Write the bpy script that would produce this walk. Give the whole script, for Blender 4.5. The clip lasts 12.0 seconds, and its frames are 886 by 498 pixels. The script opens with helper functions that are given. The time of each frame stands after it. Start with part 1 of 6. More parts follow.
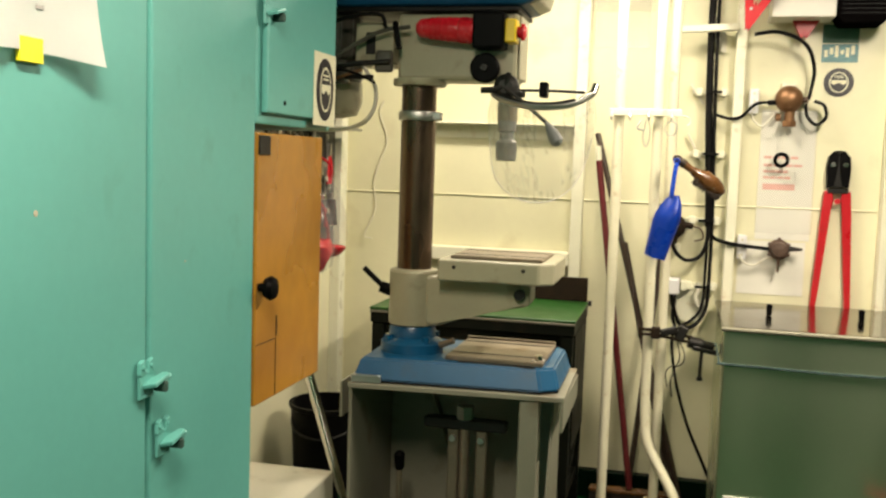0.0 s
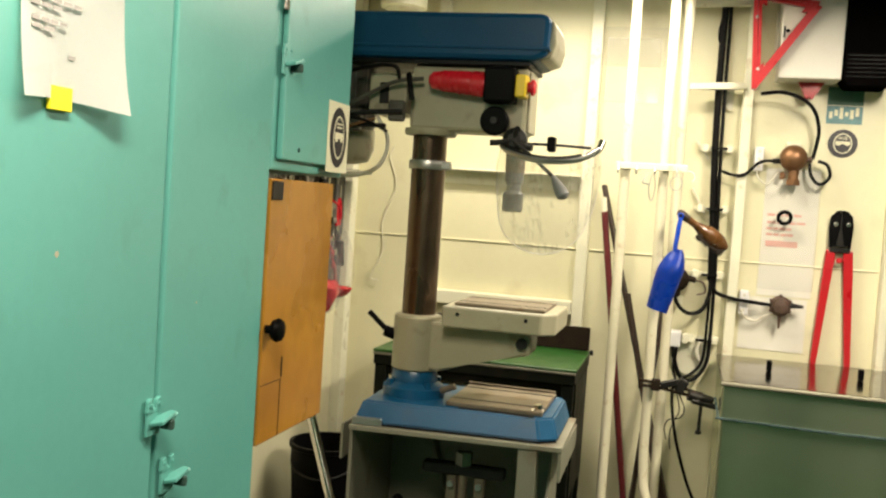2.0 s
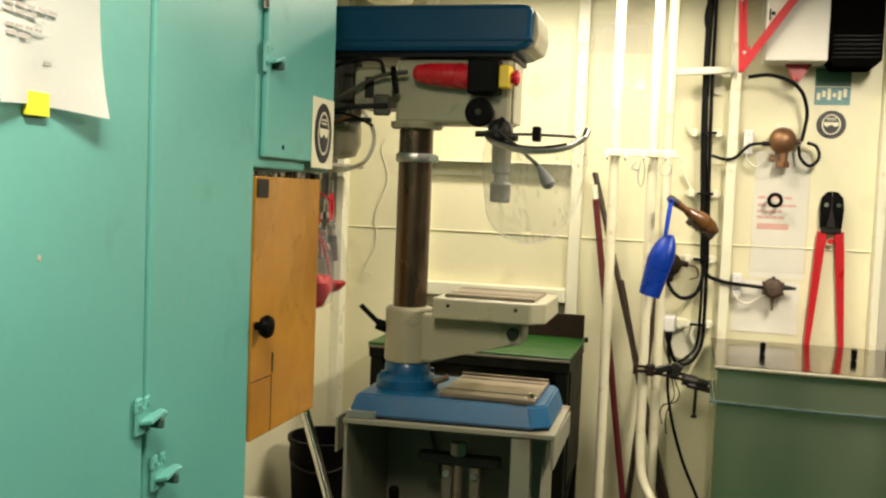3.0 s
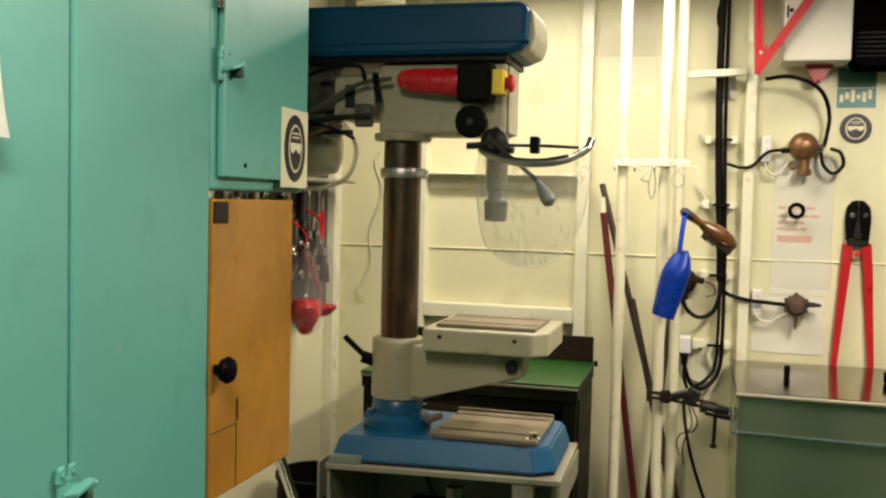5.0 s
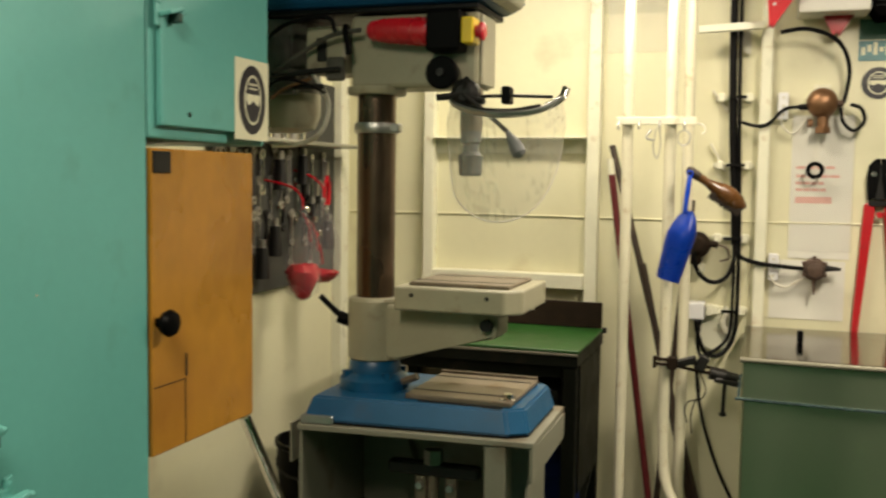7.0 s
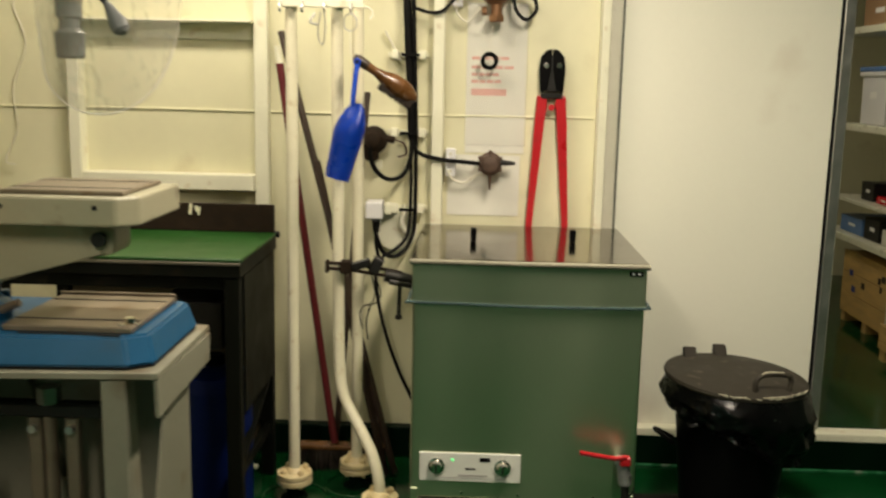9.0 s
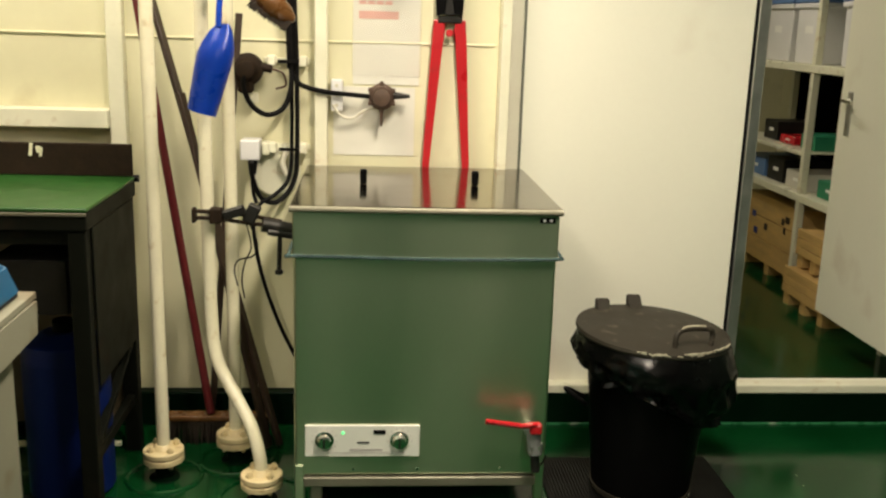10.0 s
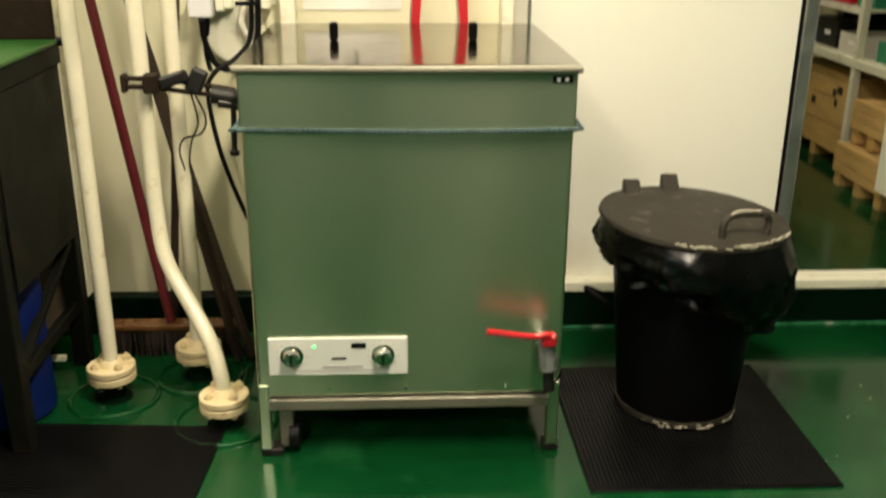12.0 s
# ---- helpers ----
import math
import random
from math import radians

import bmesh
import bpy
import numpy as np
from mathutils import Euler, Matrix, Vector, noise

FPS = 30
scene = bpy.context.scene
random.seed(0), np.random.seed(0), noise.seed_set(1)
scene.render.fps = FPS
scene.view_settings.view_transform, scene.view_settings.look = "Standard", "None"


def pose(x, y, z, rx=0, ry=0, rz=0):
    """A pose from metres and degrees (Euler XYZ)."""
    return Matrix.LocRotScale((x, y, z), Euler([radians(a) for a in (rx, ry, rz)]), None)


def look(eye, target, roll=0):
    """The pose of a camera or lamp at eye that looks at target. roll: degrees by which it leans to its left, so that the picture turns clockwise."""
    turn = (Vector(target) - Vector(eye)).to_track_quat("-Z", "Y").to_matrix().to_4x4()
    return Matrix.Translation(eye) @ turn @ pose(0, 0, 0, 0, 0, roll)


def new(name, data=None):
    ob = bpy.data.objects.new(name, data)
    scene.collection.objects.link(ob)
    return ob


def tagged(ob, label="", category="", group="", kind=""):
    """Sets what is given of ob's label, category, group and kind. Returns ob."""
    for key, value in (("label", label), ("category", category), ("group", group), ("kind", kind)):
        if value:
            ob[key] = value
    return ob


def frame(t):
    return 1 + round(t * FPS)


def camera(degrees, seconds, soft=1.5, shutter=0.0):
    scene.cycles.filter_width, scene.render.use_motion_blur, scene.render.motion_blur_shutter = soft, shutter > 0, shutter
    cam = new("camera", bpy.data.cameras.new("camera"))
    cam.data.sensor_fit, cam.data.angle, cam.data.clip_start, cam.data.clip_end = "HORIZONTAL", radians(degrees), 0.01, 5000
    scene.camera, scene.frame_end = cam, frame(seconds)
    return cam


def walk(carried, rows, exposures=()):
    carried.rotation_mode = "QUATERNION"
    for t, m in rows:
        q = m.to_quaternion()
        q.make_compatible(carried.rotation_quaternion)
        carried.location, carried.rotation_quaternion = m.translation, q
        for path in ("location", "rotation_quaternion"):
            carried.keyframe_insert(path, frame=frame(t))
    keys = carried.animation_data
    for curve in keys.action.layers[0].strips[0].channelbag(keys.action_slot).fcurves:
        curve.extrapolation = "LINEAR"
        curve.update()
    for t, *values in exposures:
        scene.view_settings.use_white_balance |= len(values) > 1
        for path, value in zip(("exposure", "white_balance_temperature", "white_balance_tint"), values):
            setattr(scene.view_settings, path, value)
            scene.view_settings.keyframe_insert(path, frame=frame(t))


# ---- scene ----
cam = camera(50.0, 12.0, soft=2.3, shutter=0.5)
PATH = [
    (0, (-0.189, -3.713, 1.574), (-0.665, -1.779, 1.39), 1.9),
    (0.5, (-0.216, -3.726, 1.577), (-0.638, -1.778, 1.406), 2.5),
    (1, (-0.201, -3.746, 1.583), (-0.689, -1.814, 1.409), 1.5),
    (1.5, (-0.176, -3.757, 1.596), (-0.667, -1.824, 1.449), 2.7),
    (2, (-0.177, -3.762, 1.6), (-0.67, -1.827, 1.499), 3.9),
    (2.5, (-0.17, -3.781, 1.608), (-0.663, -1.845, 1.514), 3.2),
    (3, (-0.139, -3.768, 1.606), (-0.632, -1.834, 1.486), 2.3),
    (5, (-0.156, -3.478, 1.633), (-0.672, -1.548, 1.532), 1.4),
    (5.5, (-0.054, -3.435, 1.621), (-0.66, -1.532, 1.505), 1.0),
    (6, (0.036, -3.409, 1.604), (-0.608, -1.522, 1.455), 1.0),
    (6.5, (0.067, -3.382, 1.586), (-0.628, -1.517, 1.39), 1.5),
    (6.7, (0.062, -3.369, 1.58), (-0.628, -1.499, 1.418), 1.3),
    (8.3, (0.015, -3.184, 1.534), (-0.154, -1.197, 1.376), 1.1),
    (8.5, (0.041, -3.156, 1.611), (-0.086, -1.184, 1.306), 0.5),
    (8.6, (0.097, -3.113, 1.58), (-0.019, -1.142, 1.259), -0.4),
    (9, (0.205, -2.995, 1.548), (0.137, -1.027, 1.2), 1.2),
    (9.2, (0.243, -2.9, 1.539), (0.194, -0.937, 1.157), 0.9),
    (9.5, (0.218, -2.781, 1.495), (0.268, -0.825, 1.081), 2.2),
    (10, (0.221, -2.606, 1.489), (0.374, -0.666, 1.026), 1.8),
    (10.5, (0.332, -2.457, 1.449), (0.462, -0.51, 1.011), 2.2),
    (11, (0.436, -2.329, 1.384), (0.455, -0.383, 0.92), 2.4),
    (11.5, (0.404, -2.181, 1.339), (0.458, -0.271, 0.75), 3.0),
    (11.6, (0.389, -2.148, 1.334), (0.464, -0.241, 0.737), 2.8),
    (12, (0.343, -2.089, 1.319), (0.447, -0.213, 0.634), 0.5),
]
walk(cam, [(t, look(eye, target, roll)) for t, eye, target, roll in PATH],
     exposures=[(0, 0.0), (2.3, 0.02), (3.2, -0.1), (4.8, -0.32), (6.5, -0.42), (8.5, -0.58), (9.0, -0.4), (9.5, -0.16), (10.5, 0.04), (11, 0.02), (12, 0.3)])

# ---- light ----
world = bpy.data.worlds.new("world")
scene.world = world
world.use_nodes = True
world.node_tree.nodes["Background"].inputs[0].default_value = (0.9, 0.85, 0.7, 1)
world.node_tree.nodes["Background"].inputs[1].default_value = 0.004
scene.view_settings.exposure = 0.0


def area_lamp(name, x, y, z, sx, sy, watts, colour=(1.0, 0.868, 0.69)):
    data = bpy.data.lights.new(name, "AREA")
    data.shape, data.size, data.size_y, data.energy, data.color = "RECTANGLE", sx, sy, watts, colour
    ob = new(name, data)
    ob.matrix_world = pose(x, y, z)
    return ob


CEIL = 2.66
FIXTURES = [(0.70, -0.95, 80, False), (-0.66, 0.06, 38, True), (-0.60, -3.10, 53, False)]
for fx, fy, watts, across in FIXTURES:
    area_lamp("tube_light", fx, fy, CEIL - 0.105, 1.15 if across else 0.16, 0.16 if across else 1.15, watts)
# unseen lamp, added to brighten the store room
area_lamp("store_fill_light", 1.7, 2.6, CEIL - 0.12, 0.2, 1.0, 15)


# ---- materials ----
def mat(name, col, rough=0.5, metal=0.0, var=0.12, scale=6.0, bump=0.05, fine=90.0, stain=None, amount=0.0,
        stain_scale=3.0, coat=0.0, stretch=(1, 1, 1), alpha=1.0, spec=0.5, brushed=0.0):
    """A painted, metal or plastic surface: two scales of tone, fine relief, and stains with a shape of their own."""
    m = bpy.data.materials.new(name)
    m.use_nodes = True
    nt = m.node_tree
    b = nt.nodes["Principled BSDF"]
    tc = nt.nodes.new("ShaderNodeTexCoord")
    mp = nt.nodes.new("ShaderNodeMapping")
    mp.inputs["Scale"].default_value = stretch
    nt.links.new(tc.outputs["Object"], mp.inputs[0])

    def noise_node(s, d):
        n = nt.nodes.new("ShaderNodeTexNoise")
        n.inputs["Scale"].default_value, n.inputs["Detail"].default_value = s, d
        nt.links.new(mp.outputs[0], n.inputs["Vector"])
        return n

    big, small = noise_node(scale, 4), noise_node(fine, 3)
    add = nt.nodes.new("ShaderNodeMath")
    add.operation = "MULTIPLY_ADD"
    add.inputs[1].default_value = 0.35
    nt.links.new(small.outputs[0], add.inputs[0])
    nt.links.new(big.outputs[0], add.inputs[2])
    ramp = nt.nodes.new("ShaderNodeMapRange")
    ramp.inputs[1].default_value, ramp.inputs[2].default_value = 0.35, 1.0
    ramp.inputs[3].default_value, ramp.inputs[4].default_value = 1 - var, 1 + var
    nt.links.new(add.outputs[0], ramp.inputs[0])
    hue = nt.nodes.new("ShaderNodeHueSaturation")
    hue.inputs["Color"].default_value = (*col, 1)
    nt.links.new(ramp.outputs[0], hue.inputs["Value"])
    out = hue.outputs[0]
    if stain:
        sn = noise_node(stain_scale, 8)
        sr = nt.nodes.new("ShaderNodeMapRange")
        sr.inputs[1].default_value, sr.inputs[2].default_value = 0.62 - 0.3 * amount, 0.72 - 0.1 * amount
        sr.inputs[4].default_value = min(1.0, 0.5 + amount)
        nt.links.new(sn.outputs[0], sr.inputs[0])
        mix = nt.nodes.new("ShaderNodeMix")
        mix.data_type = "RGBA"
        nt.links.new(sr.outputs[0], mix.inputs[0])
        nt.links.new(out, mix.inputs[6])
        mix.inputs[7].default_value = (*stain, 1)
        out = mix.outputs[2]
    nt.links.new(out, b.inputs["Base Color"])
    rr = nt.nodes.new("ShaderNodeMapRange")
    rr.inputs[1].default_value, rr.inputs[2].default_value = 0.3, 0.7
    rr.inputs[3].default_value, rr.inputs[4].default_value = max(0.02, rough - 0.08), min(1, rough + 0.08)
    nt.links.new(big.outputs[0], rr.inputs[0])
    nt.links.new(rr.outputs[0], b.inputs["Roughness"])
    b.inputs["Metallic"].default_value = metal
    b.inputs["Coat Weight"].default_value = coat
    b.inputs["Coat Roughness"].default_value = 0.12
    b.inputs["Alpha"].default_value = alpha
    b.inputs["Specular IOR Level"].default_value = spec
    if brushed:
        tg = nt.nodes.new("ShaderNodeTangent")
        tg.direction_type, tg.axis = "RADIAL", "Z"
        nt.links.new(tg.outputs[0], b.inputs["Tangent"])
        b.inputs["Anisotropic"].default_value = brushed
        b.inputs["Anisotropic Rotation"].default_value = 0.25
    if bump:
        bp = nt.nodes.new("ShaderNodeBump")
        bp.inputs["Strength"].default_value, bp.inputs["Distance"].default_value = bump, 0.01
        nt.links.new(add.outputs[0], bp.inputs["Height"])
        nt.links.new(bp.outputs[0], b.inputs["Normal"])
    return m


def glow(name, col, strength):
    m = bpy.data.materials.new(name)
    m.use_nodes = True
    b = m.node_tree.nodes["Principled BSDF"]
    b.inputs["Base Color"].default_value = (*col, 1)
    b.inputs["Emission Color"].default_value = (*col, 1)
    b.inputs["Emission Strength"].default_value = strength
    return m


def clear(name, col=(1, 1, 1), rough=0.1, weight=0.9, alpha=0.35):
    m = mat(name, col, rough, var=0.03, bump=0.08, fine=14, scale=5, alpha=alpha)
    return m


# colour chosen for an unseen wall: little fill, green reflections in the tank
SOUTHWALL = mat("unseen_wall_dark_green", (0.022, 0.085, 0.055), 0.5, var=0.15, scale=2)
CREAM = mat("cream_wall_paint", (0.69, 0.665, 0.455), 0.38, var=0.05, scale=2.2, bump=0.06, fine=30, stain=(0.52, 0.47, 0.30), amount=0.06, stain_scale=3.5)
WHITE = mat("white_panel_paint", (0.83, 0.82, 0.69), 0.34, var=0.03, scale=1.6, bump=0.03, fine=40, stain=(0.66, 0.6, 0.48), amount=0.02, stain_scale=2.5)
TRIM = mat("white_trim_paint", (0.73, 0.72, 0.56), 0.33, var=0.06, scale=9, bump=0.05, fine=50, stain=(0.5, 0.4, 0.25), amount=0.04, stain_scale=18)
GREYWHITE = mat("grey_white_paint", (0.60, 0.58, 0.47), 0.4, var=0.08, scale=6, stain=(0.3, 0.24, 0.15), amount=0.08, stain_scale=8)
# grey instead of white, so the unseen ceiling bounces less light
CEILING = mat("dimmed_ceiling_paint", (0.26, 0.25, 0.21), 0.5, var=0.04)
FLOOR = mat("green_deck_paint", (0.0021, 0.039, 0.0095), 0.16, var=0.38, scale=2.5, bump=0.10, fine=16, stain=(0.010, 0.080, 0.022), amount=0.12, stain_scale=4)
WALLGREY = mat("unseen_wall_grey_green", (0.07, 0.12, 0.085), 0.5, var=0.06, scale=3)
# green taken almost to black: shade low along the wall is in the colour
CURB = mat("shaded_green_coaming_paint", (0.0008, 0.0075, 0.0026), 0.45, spec=0.07, var=0.25, scale=5, bump=0.12, fine=25)
TEAL = mat("teal_enamel", (0.12, 0.39, 0.345), 0.36, var=0.09, scale=2.2, bump=0.06, fine=45, stain=(0.10, 0.31, 0.26), amount=0.03, stain_scale=9)
TEALDARK = mat("gap_shade_and_hook_teal", (0.03, 0.07, 0.055), 0.7)
PLY = mat("varnished_plywood", (0.42, 0.20, 0.026), 0.30, var=0.30, scale=3.2, bump=0.06, fine=26, stain=(0.24, 0.095, 0.012), amount=0.30, stain_scale=3.2, stretch=(1, 1, 0.7))
PLYEDGE = mat("plywood_edge", (0.30, 0.16, 0.05), 0.6, var=0.2, scale=30)
DRILLPAINT = mat("grey_cream_machine_paint", (0.345, 0.325, 0.22), 0.42, var=0.09, scale=7, stain=(0.16, 0.13, 0.08), amount=0.06, stain_scale=12)
STANDPAINT = mat("grey_stand_paint", (0.215, 0.21, 0.155), 0.5, var=0.12, scale=6, stain=(0.13, 0.09, 0.05), amount=0.14, stain_scale=7)
BLUE = mat("blue_machine_paint", (0.003, 0.075, 0.175), 0.38, var=0.15, scale=9, stain=(0.02, 0.07, 0.14), amount=0.08, stain_scale=16)
BLUECOVER = mat("dark_blue_cover", (0.004, 0.058, 0.135), 0.42, spec=0.2, var=0.10, scale=6, stain=(0.02, 0.06, 0.10), amount=0.03, stain_scale=9)
IRON = mat("machined_iron", (0.22, 0.18, 0.13), 0.45, 0.6, var=0.22, scale=8, fine=120, stain=(0.16, 0.10, 0.05), amount=0.12, stain_scale=10)
PILLAR = mat("oily_brown_steel", (0.15, 0.105, 0.07), 0.30, 0.85, var=0.35, scale=10, fine=70, stain=(0.05, 0.03, 0.018), amount=0.18, stain_scale=7, stretch=(1, 1, 0.35))
CHROME = mat("bright_steel", (0.70, 0.68, 0.62), 0.18, 1.0, var=0.06, scale=12, bump=0.02)
GALV = mat("galvanised_steel", (0.46, 0.46, 0.43), 0.38, 0.9, var=0.15, scale=16, fine=60)
# part of the floor's green reflection is tinted into this base colour
STAINLESS = mat("green_tinted_brushed_stainless", (0.57, 0.635, 0.455), 0.285, 1.0, var=0.04, scale=1.2, bump=0, fine=200, brushed=0.47, stretch=(1, 1, 0.25))
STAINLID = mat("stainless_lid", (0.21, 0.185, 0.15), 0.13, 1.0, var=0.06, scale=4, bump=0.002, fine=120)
DARKSTEEL = mat("dark_steel", (0.022, 0.021, 0.019), 0.45, 0.6, var=0.25, scale=12)
BLACKMATT = mat("matt_black_plastic_and_shade", (0.0025, 0.0022, 0.0022), 0.8, var=0.2, scale=12, spec=0.0)
BLACK = mat("black_plastic", (0.003, 0.003, 0.003), 0.42, var=0.2, scale=12, spec=0.05)
BLACKLID = mat("grey_black_bin_lid", (0.030, 0.026, 0.019), 0.6, spec=0.2, var=0.25, scale=10, stain=(0.14, 0.12, 0.09), amount=0.03, stain_scale=22)
BAG = mat("black_bin_bag", (0.003, 0.003, 0.003), 0.24, var=0.2, scale=12, bump=0.25, fine=20)
RUBBER = mat("black_rubber", (0.0035, 0.0035, 0.0035), 0.42, var=0.25, scale=9, spec=0.16)
CHIP = mat("pale_chipped_plastic", (0.42, 0.39, 0.29), 0.7, var=0.3, scale=60)
CABLE = mat("black_cable", (0.004, 0.0038, 0.0036), 0.5, spec=0.1)
RED = mat("red_paint", (0.43, 0.010, 0.016), 0.33, var=0.10, scale=12, stain=(0.3, 0.02, 0.02), amount=0.04, stain_scale=20)
REDPLASTIC = mat("red_plastic", (0.50, 0.008, 0.018), 0.25, var=0.07, scale=12)
MAROON = mat("maroon_shaft_paint", (0.10, 0.010, 0.013), 0.4, var=0.2, scale=15)
DARKWOOD = mat("dark_brown_wood", (0.032, 0.018, 0.011), 0.5, var=0.3, scale=10, stretch=(4, 4, 0.5))
BRUSHWOOD = mat("varnished_brush_wood", (0.115, 0.050, 0.015), 0.28, var=0.35, scale=14)
BRISTLE = mat("dark_bristle", (0.03, 0.02, 0.013), 0.8, var=0.4, scale=60)
YELLOW = mat("yellow_plastic", (0.80, 0.55, 0.02), 0.4, var=0.06)
TAPE = mat("yellow_tape", (0.85, 0.75, 0.02), 0.45, var=0.05)
PAPER = mat("white_paper", (0.86, 0.86, 0.83), 0.7, var=0.03, scale=8, bump=0.06, fine=12)
INK = mat("grey_ink", (0.42, 0.40, 0.38), 0.8, var=0.1)
PINKINK = mat("faded_red_ink", (0.66, 0.36, 0.31), 0.8, var=0.1)
BLUEPLASTIC = mat("blue_scoop_plastic", (0.006, 0.055, 0.46), 0.30, var=0.10, scale=14)
BLUEDRUM = mat("blue_drum_plastic", (0.002, 0.011, 0.09), 0.5, var=0.1, spec=0.2)
PIPE = mat("cream_pipe_paint", (0.74, 0.70, 0.52), 0.16, var=0.08, scale=9, stain=(0.5, 0.38, 0.2), amount=0.02, stain_scale=20)
FLANGEP = mat("yellowed_flange_paint", (0.66, 0.55, 0.32), 0.35, var=0.18, scale=16, stain=(0.30, 0.16, 0.05), amount=0.10, stain_scale=25)
SEAM = mat("grey_green_seam", (0.16, 0.17, 0.13), 0.5, var=0.2, scale=12)
BENCHBACK = mat("brown_bench_back", (0.11, 0.085, 0.055), 0.6, var=0.3, scale=5, stain=(0.05, 0.035, 0.02), amount=0.15, stain_scale=4)
BEAD = mat("chipped_weld_paint", (0.02, 0.13, 0.05), 0.3, var=0.4, scale=30, stain=(0.30, 0.33, 0.26), amount=0.12, stain_scale=14)
GREENTOP = mat("green_bench_top", (0.011, 0.066, 0.007), 0.42, var=0.12, scale=5, stain=(0.02, 0.09, 0.02), amount=0.06, stain_scale=8)
# worn steel, base near black because the bench's shade is in the colour
BENCHSTEEL = mat("shaded_worn_bench_steel", (0.0068, 0.0078, 0.0055), 0.5, 0.0, spec=0.09, var=0.2, scale=7, stain=(0.025, 0.016, 0.010), amount=0.12, stain_scale=7)
RUST = mat("rusty_brown", (0.018, 0.011, 0.006), 0.75, 0.0, spec=0.15, var=0.4, scale=22, bump=0.3)
BRONZE = mat("tarnished_bronze", (0.22, 0.115, 0.055), 0.42, 0.6, var=0.3, scale=20)
BRASSDARK = mat("corroded_brass", (0.095, 0.060, 0.043), 0.6, 0.4, var=0.4, scale=25, bump=0.3)
STAINEDGE = mat("worn_lid_edge", (0.20, 0.19, 0.14), 0.5, 0.5, var=0.12, scale=14)
ROPE = mat("blue_green_rope", (0.040, 0.075, 0.075), 0.8, var=0.5, scale=60, bump=0.3)
CRATE = mat("pine_crate_wood", (0.55, 0.36, 0.13), 0.6, var=0.25, scale=5, stretch=(1, 1, 4))
CARTON = mat("brown_cardboard", (0.33, 0.20, 0.10), 0.75, var=0.12, scale=6)
TUB = mat("white_tub_plastic", (0.72, 0.72, 0.72), 0.4, var=0.05)
TUBLID = mat("blue_tub_lid", (0.10, 0.20, 0.42), 0.45, var=0.06)
DARKBLUE = mat("dark_blue_print", (0.03, 0.05, 0.22), 0.6)
GREENPL = mat("green_plastic", (0.02, 0.20, 0.10), 0.45, var=0.1)
STICKER = mat("yellowed_sticker", (0.72, 0.70, 0.50), 0.5, var=0.06)
STICKERBLACK = mat("sticker_black_ink", (0.018, 0.016, 0.02), 0.45)
STICKERGREEN = mat("sticker_green_print", (0.05, 0.14, 0.09), 0.5, var=0.2, scale=30)
STICKERTEAL = mat("sticker_blue_print", (0.12, 0.25, 0.26), 0.5, var=0.3, scale=40)
GREYBOX = mat("grey_enclosure_paint", (0.62, 0.60, 0.53), 0.4, var=0.06, scale=5)
PLATE = mat("control_plate", (0.70, 0.70, 0.64), 0.35, var=0.04)
TOOLBOARD = mat("grey_tool_board", (0.05, 0.05, 0.044), 0.55, 0.2, var=0.12, scale=8)
TOOLSTEEL = mat("tool_steel", (0.40, 0.38, 0.34), 0.32, 0.9, var=0.25, scale=20)
LEDGREEN = glow("green_pilot_lamp", (0.1, 0.9, 0.25), 1.5)
TUBEGLOW = glow("fluorescent_tube", (1.0, 0.95, 0.80), 9.0)
SHIELD = clear("clear_acrylic", (0.52, 0.50, 0.41), 0.14, alpha=0.30)
PLASTICBAG = clear("clear_plastic_bag", (0.50, 0.47, 0.46), 0.12, alpha=0.11)
REDFILM = mat("red_goods_in_film", (0.40, 0.004, 0.014), 0.25, var=0.35, scale=30, bump=0.3, fine=60)
POLY = clear("clear_sheet", (0.85, 0.83, 0.76), 0.10, alpha=0.12)


MOTORGREY = mat("oily_motor_grey", (0.075, 0.07, 0.054), 0.45, var=0.2, scale=14, stain=(0.03, 0.025, 0.02), amount=0.15, stain_scale=12)
NOTICE = mat("aged_notice_paper", (0.70, 0.69, 0.61), 0.6, var=0.06, scale=9, bump=0.05, fine=14)
GREYGRIP = mat("grey_grip_plastic", (0.16, 0.165, 0.16), 0.45, var=0.1)


# ---- mesh helpers ----
BASE = {}


def finish(bm, name, material, loc=(0, 0, 0)):
    bmesh.ops.recalc_face_normals(bm, faces=bm.faces)
    for f in bm.faces:
        f.smooth = True
    for e in bm.edges:
        if len(e.link_faces) != 2 or e.calc_face_angle(0.0) > 0.6:
            e.smooth = False
        elif e.calc_face_angle(0.0) > 0.08:
            a, b = sorted(f.calc_area() for f in e.link_faces)
            if b > 5 * a:
                e.smooth = False
    bmesh.ops.translate(bm, verts=bm.verts, vec=-Vector(loc))
    me = bpy.data.meshes.new(name)
    bm.to_mesh(me)
    bm.free()
    me.materials.append(material)
    return me


def thing(name, loc, label, category, group="", kind=""):
    ob = tagged(new(name), label, category, group, kind)
    ob.location = loc
    ob.empty_display_size = 0.1
    BASE[ob.name] = Vector(loc)
    return ob


def single(name, bm, material, label="", category="", group="", kind="", loc=None):
    """A top-level thing that is one mesh."""
    if loc is None:
        vs = [v.co for v in bm.verts]
        loc = (sum(v.x for v in vs) / len(vs), sum(v.y for v in vs) / len(vs), min(v.z for v in vs))
    ob = tagged(new(name, finish(bm, name, material, loc)), label, category, group, kind)
    ob.location = loc
    BASE[ob.name] = Vector(loc)
    return ob


